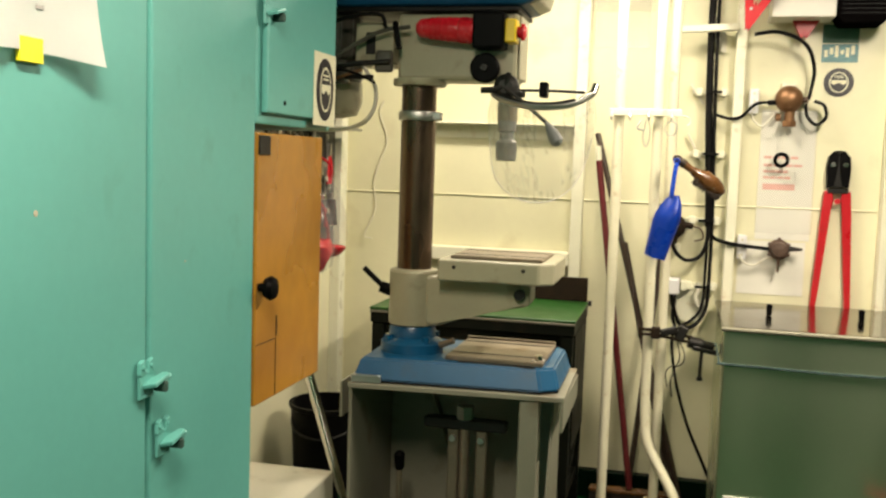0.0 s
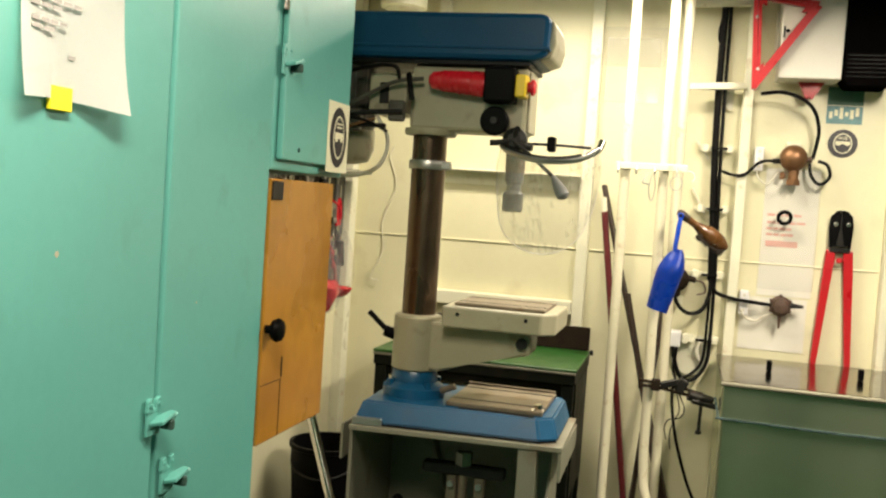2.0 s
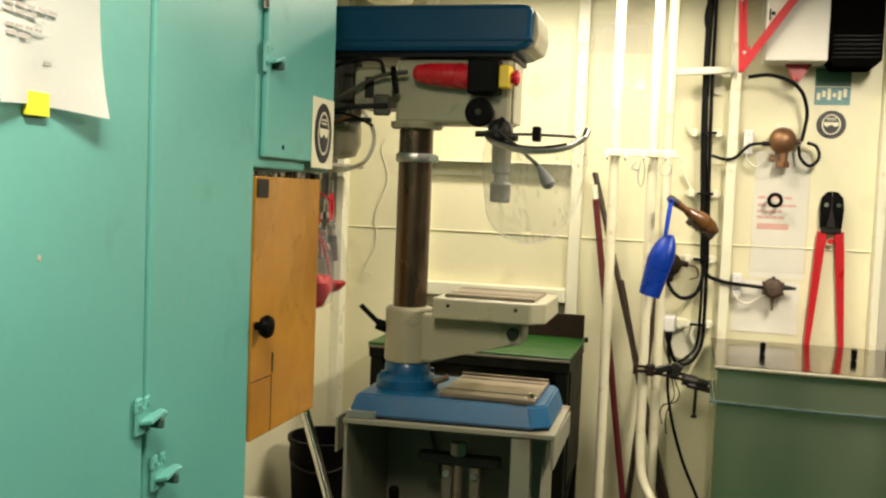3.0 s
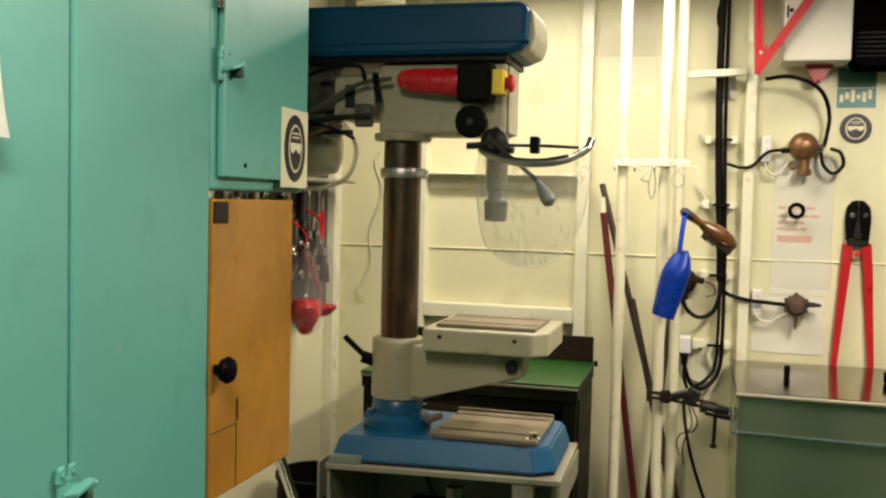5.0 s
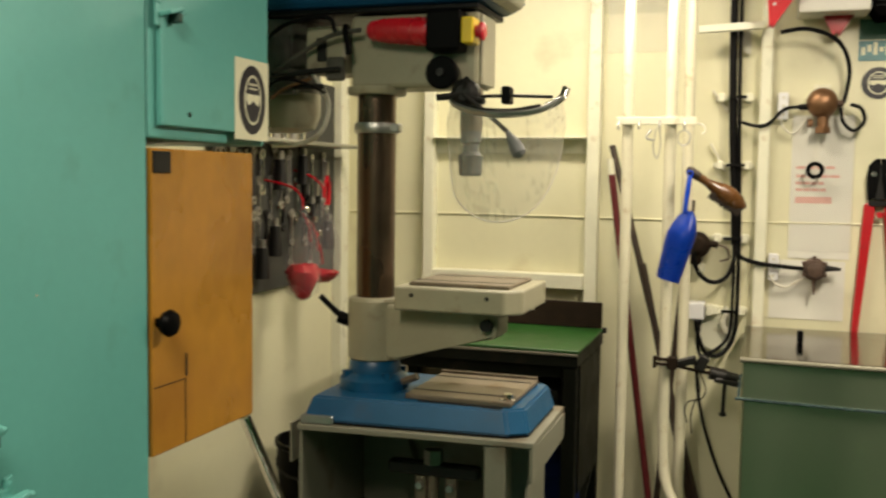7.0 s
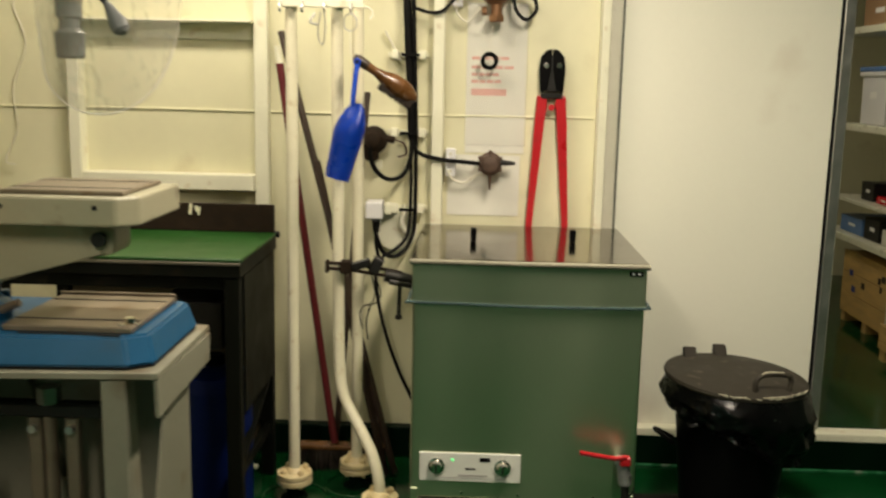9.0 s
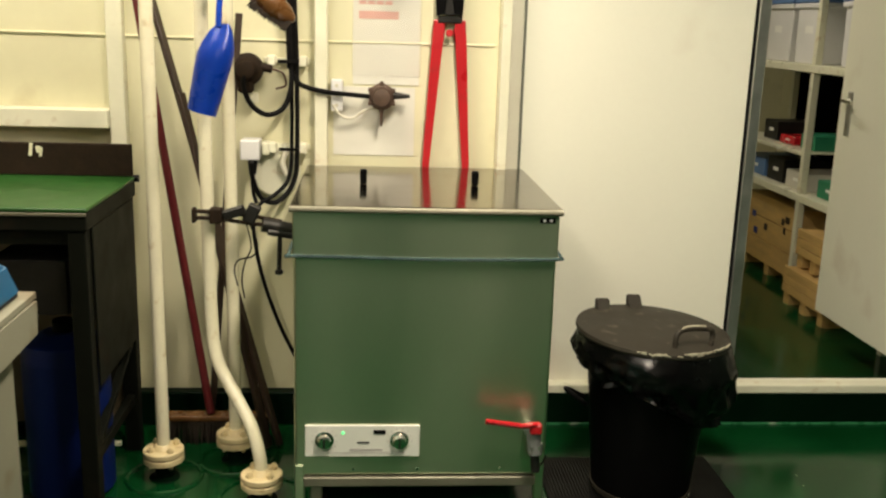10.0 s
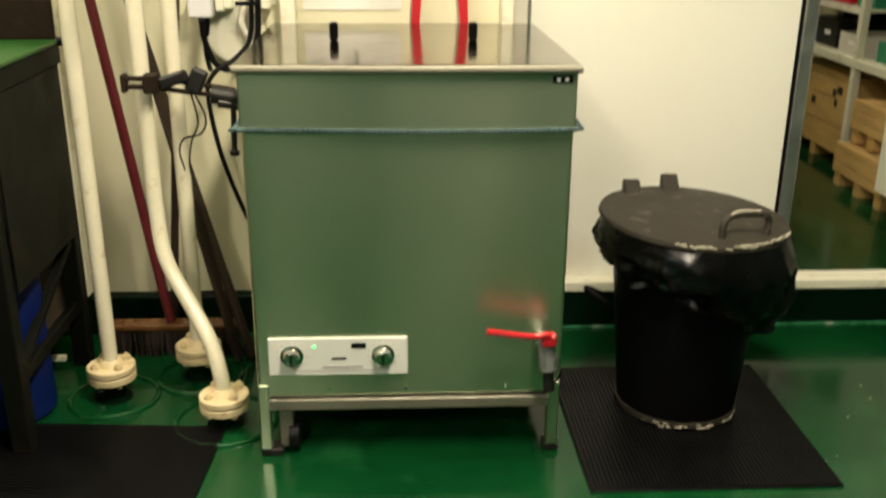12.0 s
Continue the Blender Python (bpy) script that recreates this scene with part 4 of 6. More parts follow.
part("wheel", cyl((0.075, 0.05, 0.04), (0.10, 0.05, 0.04), 0.04, n=20), RUBBER, wash)
part("label_plate", box(0.70, 0.745, 0.0015, 0.0038, 0.945, 0.961, 0.0008), BLACK, wash, "small black label")
for x in (0.713, 0.732):
    part("label_mark", cyl((x, 0.0015, 0.953), (x, 0.0008, 0.953), 0.005, n=12), TUB, wash)
panel = part("control_panel", box(0.037, 0.375, 0.005, 0.0118, 0.228, 0.328, 0.002), PLATE, wash, "pale control panel")
for x in (0.094, 0.315):
    kb = part("knob", lathe((x, 0.005, 0.282), [(0.028, 0), (0.028, 0.004), (0.022, 0.006), (0.020, 0.024), (0.016, 0.027)], 28, axis=(0, -1, 0)), CHROME, panel, "chrome control knob")
    part("pointer", box(x - 0.003, x + 0.003, -0.026, -0.022, 0.268, 0.298, 0.001), DARKSTEEL, kb)
    for k in range(12):
        a = math.radians(-60 + 300 * k / 11)
        part("mark", box(x + 0.036 * math.cos(a) - 0.0015, x + 0.036 * math.cos(a) + 0.0015, 0.0035, 0.0049, 0.282 + 0.036 * math.sin(a) - 0.0015, 0.282 + 0.036 * math.sin(a) + 0.0015, 0), INK, panel)
part("pilot_lamp", cyl((0.148, 0.005, 0.305), (0.148, 0.002, 0.305), 0.004, n=12), LEDGREEN, panel, "lit green pilot lamp")
part("display", box(0.238, 0.274, 0.003, 0.0049, 0.300, 0.314, 0.001), BLACK, panel, "small black display")
part("print_line", box(0.19, 0.226, 0.0038, 0.0049, 0.271, 0.276, 0), STICKERBLACK, panel)
part("print_line", box(0.168, 0.265, 0.0038, 0.0049, 0.247, 0.254, 0), INK, panel)
part("print_line", box(0.10, 0.33, 0.0038, 0.0049, 0.2405, 0.2425, 0), INK, panel)
tap = part("drain_tap", lathe((0.70, 0.012, 0.325), [(0.016, 0), (0.016, 0.035), (0.020, 0.036), (0.020, 0.06)], 18, axis=(0, -1, 0)), GALV, wash, "steel ball valve")
part("tap_hub", box(0.690, 0.726, -0.078, -0.050, 0.332, 0.366, 0.006), RED, tap, "red lever hub")
part("tap_body", cyl((0.704, -0.045, 0.345), (0.714, -0.050, 0.262), 0.021, n=16, bev=0.002), GREYGRIP, tap)
part("tap_nut", cyl((0.711, -0.047, 0.292), (0.714, -0.047, 0.272), 0.024, n=6), GALV, tap)
part("tap_spout", cyl((0.712, -0.047, 0.270), (0.718, -0.047, 0.205), 0.014, n=14), DARKSTEEL, tap, "grey spout")
part("tap_lever", tube([(0.712, -0.055, 0.33), (0.705, -0.07, 0.362), (0.665, -0.072, 0.360), (0.56, -0.075, 0.376)], 0.0105, 10, flat=0.8), RED, tap, "red lever")
for x in (0.18, 0.37, 0.62):
    part("rivet", cyl((x, 0.012, 0.186), (x, 0.008, 0.186), 0.004, n=10), CHROME, wash)

for x, y in ((0.44, 0.04), (0.63, 0.05)):
    part("hanging_screw", cyl((x, y, 0.129), (x, y, 0.118), 0.006, n=8), CHROME, wash)
part("leg_channel", box(0.052, 0.086, 0.03, 0.075, 0.012, 0.128, 0.003), STAINEDGE, wash, "worn steel channel behind the leg")
part("side_wire", tube([(W - 0.004, -0.002, 0.235), (W - 0.012, -0.004, 0.215), (W - 0.026, -0.006, 0.195), (W - 0.030, -0.003, 0.178)], 0.003, 8), CABLE, wash, "thin black wire at the corner")

# ---- refuse bin and mats ----
CX, CY = 1.125, 0.235
bin_ob = thing("refuse_bin", (CX, CY, 0.012), "black round refuse bin with a lid and a black bag", "refuse bin")
part("body", lathe((CX, CY, 0.012), [(0.150, 0), (0.160, 0.004), (0.168, 0.10), (0.205, 0.50), (0.205, 0.53)], 40), BLACK, bin_ob)
bm = lathe((CX, CY, 0.012), [(0.163, 0.002), (0.1655, 0.004), (0.1665, 0.02)], 40)
part("scuffed_rim", bm, BLACKLID, bin_ob, "scuffed lower rim")
random.seed(9)
bm = bmesh.new()
for k in range(22):
    a = math.radians(random.uniform(-125, -35))
    s, r, z = random.uniform(0.003, 0.010), 0.1665, 0.016 + random.uniform(0.001, 0.012)
    ca, sa = math.cos(a), math.sin(a)
    beam((CX + r * ca + s * sa, CY + r * sa - s * ca, z), (CX + r * ca - s * sa, CY + r * sa + s * ca, z + random.uniform(-0.003, 0.003)), random.uniform(0.002, 0.005), 0.003, bev=0, bm=bm)
tagged(part("scuff_marks", bm, CHIP, bin_ob, "pale chips round the foot"), kind="stuff")
random.seed(5)
bm = bmesh.new()
NB = 128
rows = []
for j in range(18):
    v = j / 17
    row = []
    for k in range(NB):
        a = 2 * math.pi * k / NB
        low = 0.415 - 0.105 * max(-0.4, math.cos(a + 0.70)) ** 3 - 0.03 * math.cos(a + 0.7) + 0.015 * noise.noise((3 * math.cos(a), 3 * math.sin(a), 0))
        z = 0.548 - (0.548 - low) * v
        fold = 0.036 * v * noise.noise((4 * math.cos(a), 4 * math.sin(a), 5 * v)) + 0.022 * min(1, 2 * v) * (0.5 - abs(noise.noise((5 * math.cos(a) + 2 * v, 5 * math.sin(a), 3 * v)))) + 0.003 * v * noise.noise((16 * math.cos(a), 16 * math.sin(a), 8 * v))
        r = 0.234 + (0.022 + 0.012 * math.cos(a + 0.75)) * math.sin(math.pi * min(1, v * 1.1)) - 0.014 * v * v + fold
        row.append(bm.verts.new((CX + r * math.cos(a), CY + r * math.sin(a), z)))
    rows.append(row)
for a, b in zip(rows, rows[1:]):
    for k in range(NB):
        bm.faces.new((a[k], a[(k + 1) % NB], b[(k + 1) % NB], b[k]))
bmesh.ops.solidify(bm, geom=bm.faces[:], thickness=0.0015)
part("bag", bm, BAG, bin_ob, "creased black bin bag hanging over the rim")
lidb = part("lid", turned(lathe((CX, CY, 0.545), [(0.21, -0.008), (0.240, -0.004), (0.245, 0.004), (0.242, 0.014), (0.21, 0.020), (0.10, 0.026), (0.0005, 0.027)], 56), (CX, CY, 0.55), ry=2.5, rx=1.5), BLACKLID, bin_ob, "scuffed dark grey lid")
hx, hy = CX + 0.075, CY - 0.165
part("lid_handle", tube([(hx - 0.06, hy - 0.02, 0.558), (hx - 0.055, hy - 0.015, 0.598), (hx - 0.02, hy + 0.0, 0.612), (hx + 0.05, hy + 0.015, 0.608), (hx + 0.068, hy + 0.02, 0.59), (hx + 0.062, hy + 0.015, 0.553)], 0.009, 10), BLACKLID, lidb, "worn bent lid handle")
part("handle_wear", tube([(hx - 0.050, hy - 0.0145, 0.6055), (hx - 0.02, hy - 0.001, 0.6185), (hx + 0.04, hy + 0.012, 0.6155)], 0.0055, 8, flat=0.7), CHIP, lidb, "pale worn top of the handle")
for a0, a1 in ((-80, -60), (-57, -36)):
    arc_pts = [(CX + 0.2425 * math.cos(math.radians(a0 + (a1 - a0) * k / 5)), CY + 0.2425 * math.sin(math.radians(a0 + (a1 - a0) * k / 5)), 0.5575 + 0.0012 * (k % 2) - 0.009 * math.cos(math.radians(a0 + (a1 - a0) * k / 5))) for k in range(6)]
    part("worn_rim", tube(arc_pts, 0.0042, 8, flat=0.7), CHIP, lidb, "pale worn stretch of the rim")
for dx, dy in ((-0.125, 0.165), (-0.005, 0.215)):
    part("lid_lug", prism([(CY + dy - 0.035, 0.563), (CY + dy + 0.03, 0.563), (CY + dy + 0.03, 0.602), (CY + dy + 0.01, 0.606)], "x", CX + dx - 0.02, CX + dx + 0.025, bev=0.005), BLACKLID, lidb, "moulded hinge lug")
random.seed(21)
bm = bmesh.new()
for k in range(30):
    a = math.radians(random.uniform(-118, -28))
    r = 0.2455
    s = random.uniform(0.003, 0.011)
    ca, sa = math.cos(a), math.sin(a)
    beam((CX + r * ca + s * sa, CY + r * sa - s * ca, 0.553 + random.uniform(-0.004, 0.006)), (CX + r * ca - s * sa, CY + r * sa + s * ca, 0.553 + random.uniform(-0.004, 0.006)), 0.004, 0.003, bev=0, bm=bm)
tagged(part("scuff_marks", bm, CHIP, lidb, "pale chips along the rim"), kind="stuff")
part("side_handle", tube([(CX - 0.19, CY + 0.06, 0.30), (CX - 0.245, CY + 0.07, 0.325), (CX - 0.255, CY + 0.03, 0.335), (CX - 0.195, CY - 0.01, 0.30)], 0.008, 8), BLACK, bin_ob)


def ribbed_mat(name, c, w, d, rz, label, across=False):
    ob = thing(name, (c[0], c[1], 0.0), label, "floor mat", "ribbed floor mats")
    part("sheet", turned(box(c[0] - w / 2, c[0] + w / 2, c[1] - d / 2, c[1] + d / 2, 0.001, 0.006, 0.002), (c[0], c[1], 0), rz), RUBBER, ob)
    bm = bmesh.new()
    n = int((d if across else w) / 0.011)
    for k in range(n):
        u = k / (n - 1)
        if across:
            y = c[1] - d / 2 + 0.008 + (d - 0.016) * u
            box(c[0] - w / 2 + 0.004, c[0] + w / 2 - 0.004, y - 0.003, y + 0.003, 0.0055, 0.0095, 0, bm)
        else:
            x = c[0] - w / 2 + 0.008 + (w - 0.016) * u
            box(x - 0.003, x + 0.003, c[1] - d / 2 + 0.004, c[1] + d / 2 - 0.004, 0.0055, 0.0095, 0, bm)
    part("ribs", turned(bm, (c[0], c[1], 0), rz), RUBBER, ob)


ribbed_mat("floor_mat", (1.115, 0.135), 0.62, 0.64, 0, "black ribbed rubber mat under the bin")
ribbed_mat("floor_mat", (-0.565, -0.13), 0.88, 0.62, -4, "black ribbed rubber mat on the green floor", True)

# ---- pipes with flanges ----


def flanged_pipe(pts, foot, label):
    ob = thing("pipe", (foot[0], foot[1], 0), label, "pipe", "white pipes with flanges")
    part("pipe_run", tube(pts, 0.0208, 18, steps=8), PIPE, ob)
    x, y, z = foot
    for k, (z0, z1) in enumerate(((z - 0.022, z - 0.002), (z - 0.046, z - 0.025))):
        part("flange", lathe((x, y, z0), [(0.061, 0), (0.0655, 0.003), (0.0655, z1 - z0 - 0.003), (0.062, z1 - z0)], 36), FLANGEP, ob, "yellowed painted flange")
    part("neck", lathe((x, y, z - 0.002), [(0.036, 0), (0.030, 0.010), (0.025, 0.016)], 24), FLANGEP, ob)
    for k in range(4):
        a = math.radians(40 + 90 * k)
        bx, by = x + 0.046 * math.cos(a), y + 0.046 * math.sin(a)
        b = part("bolt", cyl((bx, by, z - 0.06), (bx, by, z + 0.016), 0.007, n=8), FLANGEP, ob)
        part("nut", cyl((bx, by, z - 0.002), (bx, by, z + 0.010), 0.0125, n=6), FLANGEP, b)
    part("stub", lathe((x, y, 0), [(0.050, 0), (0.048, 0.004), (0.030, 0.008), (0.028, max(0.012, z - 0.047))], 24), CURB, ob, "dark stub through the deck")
    return ob


flanged_pipe([(-0.452, 0.335, 2.655), (-0.448, 0.335, 1.5), (-0.447, 0.334, 0.8), (-0.447, 0.334, 0.10)], (-0.447, 0.334, 0.105), "white painted pipe standing upright on a bolted flange")
flanged_pipe([(-0.292, 0.34, 2.655), (-0.289, 0.34, 1.5), (-0.284, 0.34, 0.80), (-0.280, 0.335, 0.55), (-0.262, 0.315, 0.42), (-0.20, 0.265, 0.315), (-0.145, 0.215, 0.23), (-0.118, 0.183, 0.15), (-0.112, 0.179, 0.09)], (-0.111, 0.179, 0.092), "white painted pipe bent sideways above its bolted flange")
flanged_pipe([(-0.238, 0.455, 2.655), (-0.232, 0.458, 1.5), (-0.230, 0.46, 0.7), (-0.230, 0.46, 0.10)], (-0.230, 0.46, 0.105), "white painted pipe behind the bent pipe")

rail = thing("hook_rail", (-0.35, 0.31, 1.79), "white hook rail clamped across the pipes", "hook rail")
part("bar", box(-0.488, -0.195, 0.302, 0.310, 1.786, 1.815, 0.002), TRIM, rail)
for x in (-0.475, -0.40, -0.325, -0.235):
    part("hook", tube([(x, 0.300, 1.80), (x, 0.280, 1.797), (x, 0.268, 1.780), (x, 0.276, 1.768)], 0.004, 8), GALV, rail)
part("arm", tube([(-0.195, 0.306, 1.79), (-0.178, 0.302, 1.787), (-0.165, 0.292, 1.778), (-0.162, 0.285, 1.760), (-0.172, 0.280, 1.748)], 0.003, 8), GREYWHITE, rail)
for x, y in ((-0.449, 0.335), (-0.289, 0.34)):
    part("clamp", lathe((x, y, 1.79), [(0.0245, 0), (0.0265, 0.002), (0.0265, 0.02), (0.0245, 0.022)], 20), TRIM, rail)
part("ring", ring((-0.235, 0.262, 1.735), 0.028, 0.0022, (0.6, 1, 0)), GALV, rail)
part("wire", tube([(-0.335, 0.27, 1.77), (-0.345, 0.262, 1.70), (-0.33, 0.26, 1.66), (-0.318, 0.262, 1.71), (-0.325, 0.268, 1.77)], 0.0022, 6), GALV, rail)
part("wire", tube([(-0.355, 0.27, 1.765), (-0.37, 0.26, 1.735), (-0.34, 0.255, 1.725)], 0.004, 6), GALV, rail)
part("string", tube([(-0.235, 0.262, 1.707), (-0.232, 0.245, 1.66), (-0.228, 0.225, 1.615)], 0.0014, 6), GREYWHITE, rail)

# scoop
sc = thing("hand_scoop", (-0.25, 0.21, 1.22), "bright blue plastic scoop hanging from the hook", "scoop")
bm = bmesh.new()
NS, rows = 14, []
for j in range(13):
    v = j / 12
    cx = -0.208 - 0.066 * v
    z = 1.468 - 0.255 * v
    w = 0.052 * (0.30 + 0.70 * min(1, v * 3.2) ** 0.6) * (1 - 0.22 * max(0, v - 0.45) / 0.55)
    dep = 0.052 * min(1, 0.25 + v * 2.5)
    row = []
    for k in range(NS + 1):
        a = math.pi * k / NS
        row.append(bm.verts.new((cx + w * math.cos(a) + 0.012 * math.sin(a), 0.225 - dep * math.sin(a), z + 0.028 * (k / NS - 0.5) * v)))
    rows.append(row)
for a, b in zip(rows, rows[1:]):
    for k in range(NS):
        bm.faces.new((a[k], a[k + 1], b[k + 1], b[k]))
bm.faces.new(rows[0])
bmesh.ops.solidify(bm, geom=bm.faces[:], thickness=0.003)
part("pan", bm, BLUEPLASTIC, sc)
part("handle", tube([(-0.219, 0.215, 1.46), (-0.216, 0.213, 1.50), (-0.210, 0.217, 1.56), (-0.205, 0.222, 1.595)], 0.011, 12, flat=0.7), BLUEPLASTIC, sc)
part("hang_ring", ring((-0.206, 0.223, 1.605), 0.010, 0.003, (0, 1, 0), 16, 6), BLUEPLASTIC, sc)

# hand brush
br = thing("hand_brush", (-0.11, 0.27, 1.47), "varnished wooden hand brush with dark bristles hanging slantwise", "brush")
p0, p1 = Vector((-0.215, 0.235, 1.620)), Vector((-0.012, 0.325, 1.482))
d = p1 - p0
q = d.normalized()
prof = [(0.011, 0), (0.017, 0.012), (0.016, 0.05), (0.014, 0.085), (0.021, 0.115), (0.034, 0.15), (0.037, 0.19), (0.031, 0.225), (0.014, 0.255), (0.004, 0.262)]
bm = lathe(p0, prof, 24, axis=q)
part("wood_back", bm, BRUSHWOOD, br, "varnished brown wood")
down = Vector((0.3, 0.1, -0.9))
down = (down - q * down.dot(q)).normalized()
side = q.cross(down)
bm = bmesh.new()
random.seed(3)
for i in range(46):
    for j in range(4):
        s = 0.125 + 0.125 * i / 45
        c = p0 + q * s + side * (j - 1.5) * 0.010 + down * 0.012
        tip = c + down * (0.026 + 0.008 * random.random()) + q * random.uniform(-0.006, 0.006)
        cyl(c, tip, 0.0022, 0.0012, 5, bm)
part("bristles", bm, BRISTLE, br, "dark worn bristles")
part("dark_tip", lathe(p0, [(0.0115, -0.002), (0.0178, 0.012), (0.0168, 0.05)], 24, axis=q), DARKWOOD, br, "dark worn handle tip")
part("hang_hole", ring(p0 + q * 0.006, 0.006, 0.002, side, 12, 6), DARKSTEEL, br)

# brooms and laths leaning on the wall
broom = thing("broom", (-0.34, 0.6, 0), "dark red broom leaning against the wall, wooden head down", "broom")
part("shaft", cyl((-0.545, 0.60, 1.60), (-0.338, 0.60, 0.115), 0.0145, n=14), MAROON, broom)
part("shaft_tip", cyl((-0.553, 0.60, 1.665), (-0.545, 0.60, 1.602), 0.0135, n=14), TRIM, broom, "white painted tip")
part("head", box(-0.52, -0.135, 0.575, 0.635, 0.088, 0.108, 0.006, seg=2), BRUSHWOOD, broom, "reddish wooden head")
bm = bmesh.new()
for i in range(60):
    for j in range(3):
        x = -0.515 + 0.375 * i / 59
        y = 0.585 + 0.02 * j
        cyl((x, y, 0.09), (x + random.uniform(-0.01, 0.01), y + random.uniform(-0.012, 0.012), 0.002), 0.004, 0.002, 5, bm)
part("bristles", bm, BRISTLE, broom, "dark bristles")
for nm, a, b, w, h, m, lab in (("wooden_lath", (-0.568, 0.74, 1.725), (-0.090, 0.55, 0.012), 0.030, 0.018, DARKWOOD, "dark stained lath leaning across the wall"),
                               ("wooden_lath", (-0.418, 0.66, 1.235), (-0.125, 0.53, 0.012), 0.034, 0.016, DARKWOOD, "short dark lath leaning beside the long one"),
                               ("wooden_pole", (-0.228, 0.72, 1.50), (-0.352, 0.68, 0.012), 0.024, 0.022, DARKWOOD, "thin dark brown pole standing behind the pipes")):
    single(nm, beam(a, b, w, h, bev=0.003), m, lab, "lath" if "lath" in nm else "pole")

# ---- cables, valves and fittings on the wall ----
trunk = thing("cable_run", (-0.07, 0.73, 0.9), "thick black cables clipped upright to the wall", "cables")
part("thick_cable", tube([(-0.085, 0.735, 2.655), (-0.088, 0.735, 2.2), (-0.078, 0.735, 1.8), (-0.062, 0.735, 1.5), (-0.055, 0.735, 1.32)], 0.016, 12), CABLE, trunk)
part("thin_cable", tube([(-0.062, 0.735, 2.655), (-0.06, 0.735, 2.1), (-0.052, 0.735, 1.75), (-0.04, 0.735, 1.4), (-0.038, 0.735, 1.05), (-0.05, 0.725, 0.93), (-0.10, 0.70, 0.865), (-0.155, 0.68, 0.875), (-0.185, 0.67, 0.95), (-0.187, 0.665, 1.005)], 0.0085, 10), CABLE, trunk)
part("thin_cable", tube([(-0.056, 0.73, 1.34), (-0.056, 0.735, 1.1), (-0.065, 0.73, 0.95), (-0.11, 0.70, 0.89), (-0.16, 0.67, 0.86), (-0.185, 0.66, 0.80), (-0.16, 0.66, 0.62), (-0.10, 0.68, 0.42), (-0.03, 0.70, 0.26), (0.02, 0.71, 0.15)], 0.007, 10), CABLE, trunk)
part("loop_cable", tube([(-0.055, 0.73, 1.33), (-0.058, 0.72, 1.25), (-0.085, 0.71, 1.185), (-0.14, 0.70, 1.165), (-0.19, 0.69, 1.20), (-0.212, 0.68, 1.26), (-0.208, 0.68, 1.30)], 0.009, 10), CABLE, trunk, "black cable loop")
part("feed_cable", tube([(-0.05, 0.73, 1.30), (-0.02, 0.73, 1.265), (0.06, 0.735, 1.245), (0.14, 0.735, 1.238), (0.22, 0.735, 1.232)], 0.0085, 10), CABLE, trunk)
part("feed_cable", tube([(-0.045, 0.74, 1.82), (0.01, 0.735, 1.805), (0.06, 0.735, 1.815), (0.12, 0.735, 1.872), (0.20, 0.73, 1.878)], 0.007, 10), CABLE, trunk)
part("side_cable", tube([(-0.092, 0.73, 2.52), (-0.105, 0.73, 2.45), (-0.10, 0.73, 2.40), (-0.09, 0.73, 2.42)], 0.006, 8), CABLE, trunk)
for z in (1.92, 1.645, 1.345, 1.045):
    c = part("clip_bar", box(-0.155, 0.005, YB - 0.012, YB - 0.001, z - 0.010, z + 0.010, 0.002), TRIM, trunk, "white cable clip bar")
    for x in (-0.125, -0.018):
        part("clip_peg", box(x - 0.014, x + 0.014, 0.735, YB - 0.013, z - 0.018, z + 0.018, 0.004), TRIM, c)
    part("clip_strap", box(-0.10, -0.028, 0.712, 0.716, z - 0.006, z + 0.006, 0.001), CABLE, c)
for z, zz in ((1.955, 1.87), (1.735, 1.62)):
    part("bracket", beam((-0.165, 0.775, z), (-0.105, 0.775, zz), 0.020, 0.010), GREYWHITE, trunk, "grey slanted bracket")

va = thing("horn_valve", (-0.2, 0.68, 1.30), "dark rusty valve body on the wall behind the scoop", "valve")
part("body", lathe((-0.205, 0.76, 1.315), [(0.045, 0), (0.055, 0.01), (0.055, 0.05), (0.040, 0.06), (0.030, 0.085), (0.012, 0.09)], 22, axis=(0, -1, 0)), RUST, va)
part("side_nozzle", cyl((-0.165, 0.72, 1.325), (-0.12, 0.72, 1.318), 0.014, n=12), RUST, va)
part("lower_body", box(-0.235, -0.185, 0.70, 0.755, 1.235, 1.29, 0.008), RUST, va)
part("copper_lead", tube([(-0.12, 0.72, 1.318), (-0.085, 0.72, 1.305), (-0.075, 0.73, 1.265), (-0.11, 0.74, 1.25)], 0.004, 6), BRASSDARK, va)
part("white_gland", box(-0.20, -0.172, 0.73, 0.765, 1.20, 1.235, 0.004), TRIM, va)

ju = thing("socket_box", (-0.19, 0.7, 1.01), "white socket box with a black plug hanging from it", "socket")
part("box", box(-0.232, -0.165, 0.70, YB - 0.002, 1.005, 1.075, 0.006, seg=2), TUB, ju)
part("plug", cyl((-0.19, 0.715, 1.005), (-0.19, 0.71, 0.955), 0.017, 0.012, 14), BLACK, ju, "black plug")
part("side_fitting", box(-0.16, -0.135, 0.73, YB - 0.002, 1.02, 1.065, 0.004), TRIM, ju)
part("plug_lead", tube([(-0.19, 0.71, 0.955), (-0.188, 0.70, 0.90), (-0.175, 0.68, 0.86)], 0.007, 8), CABLE, ju)

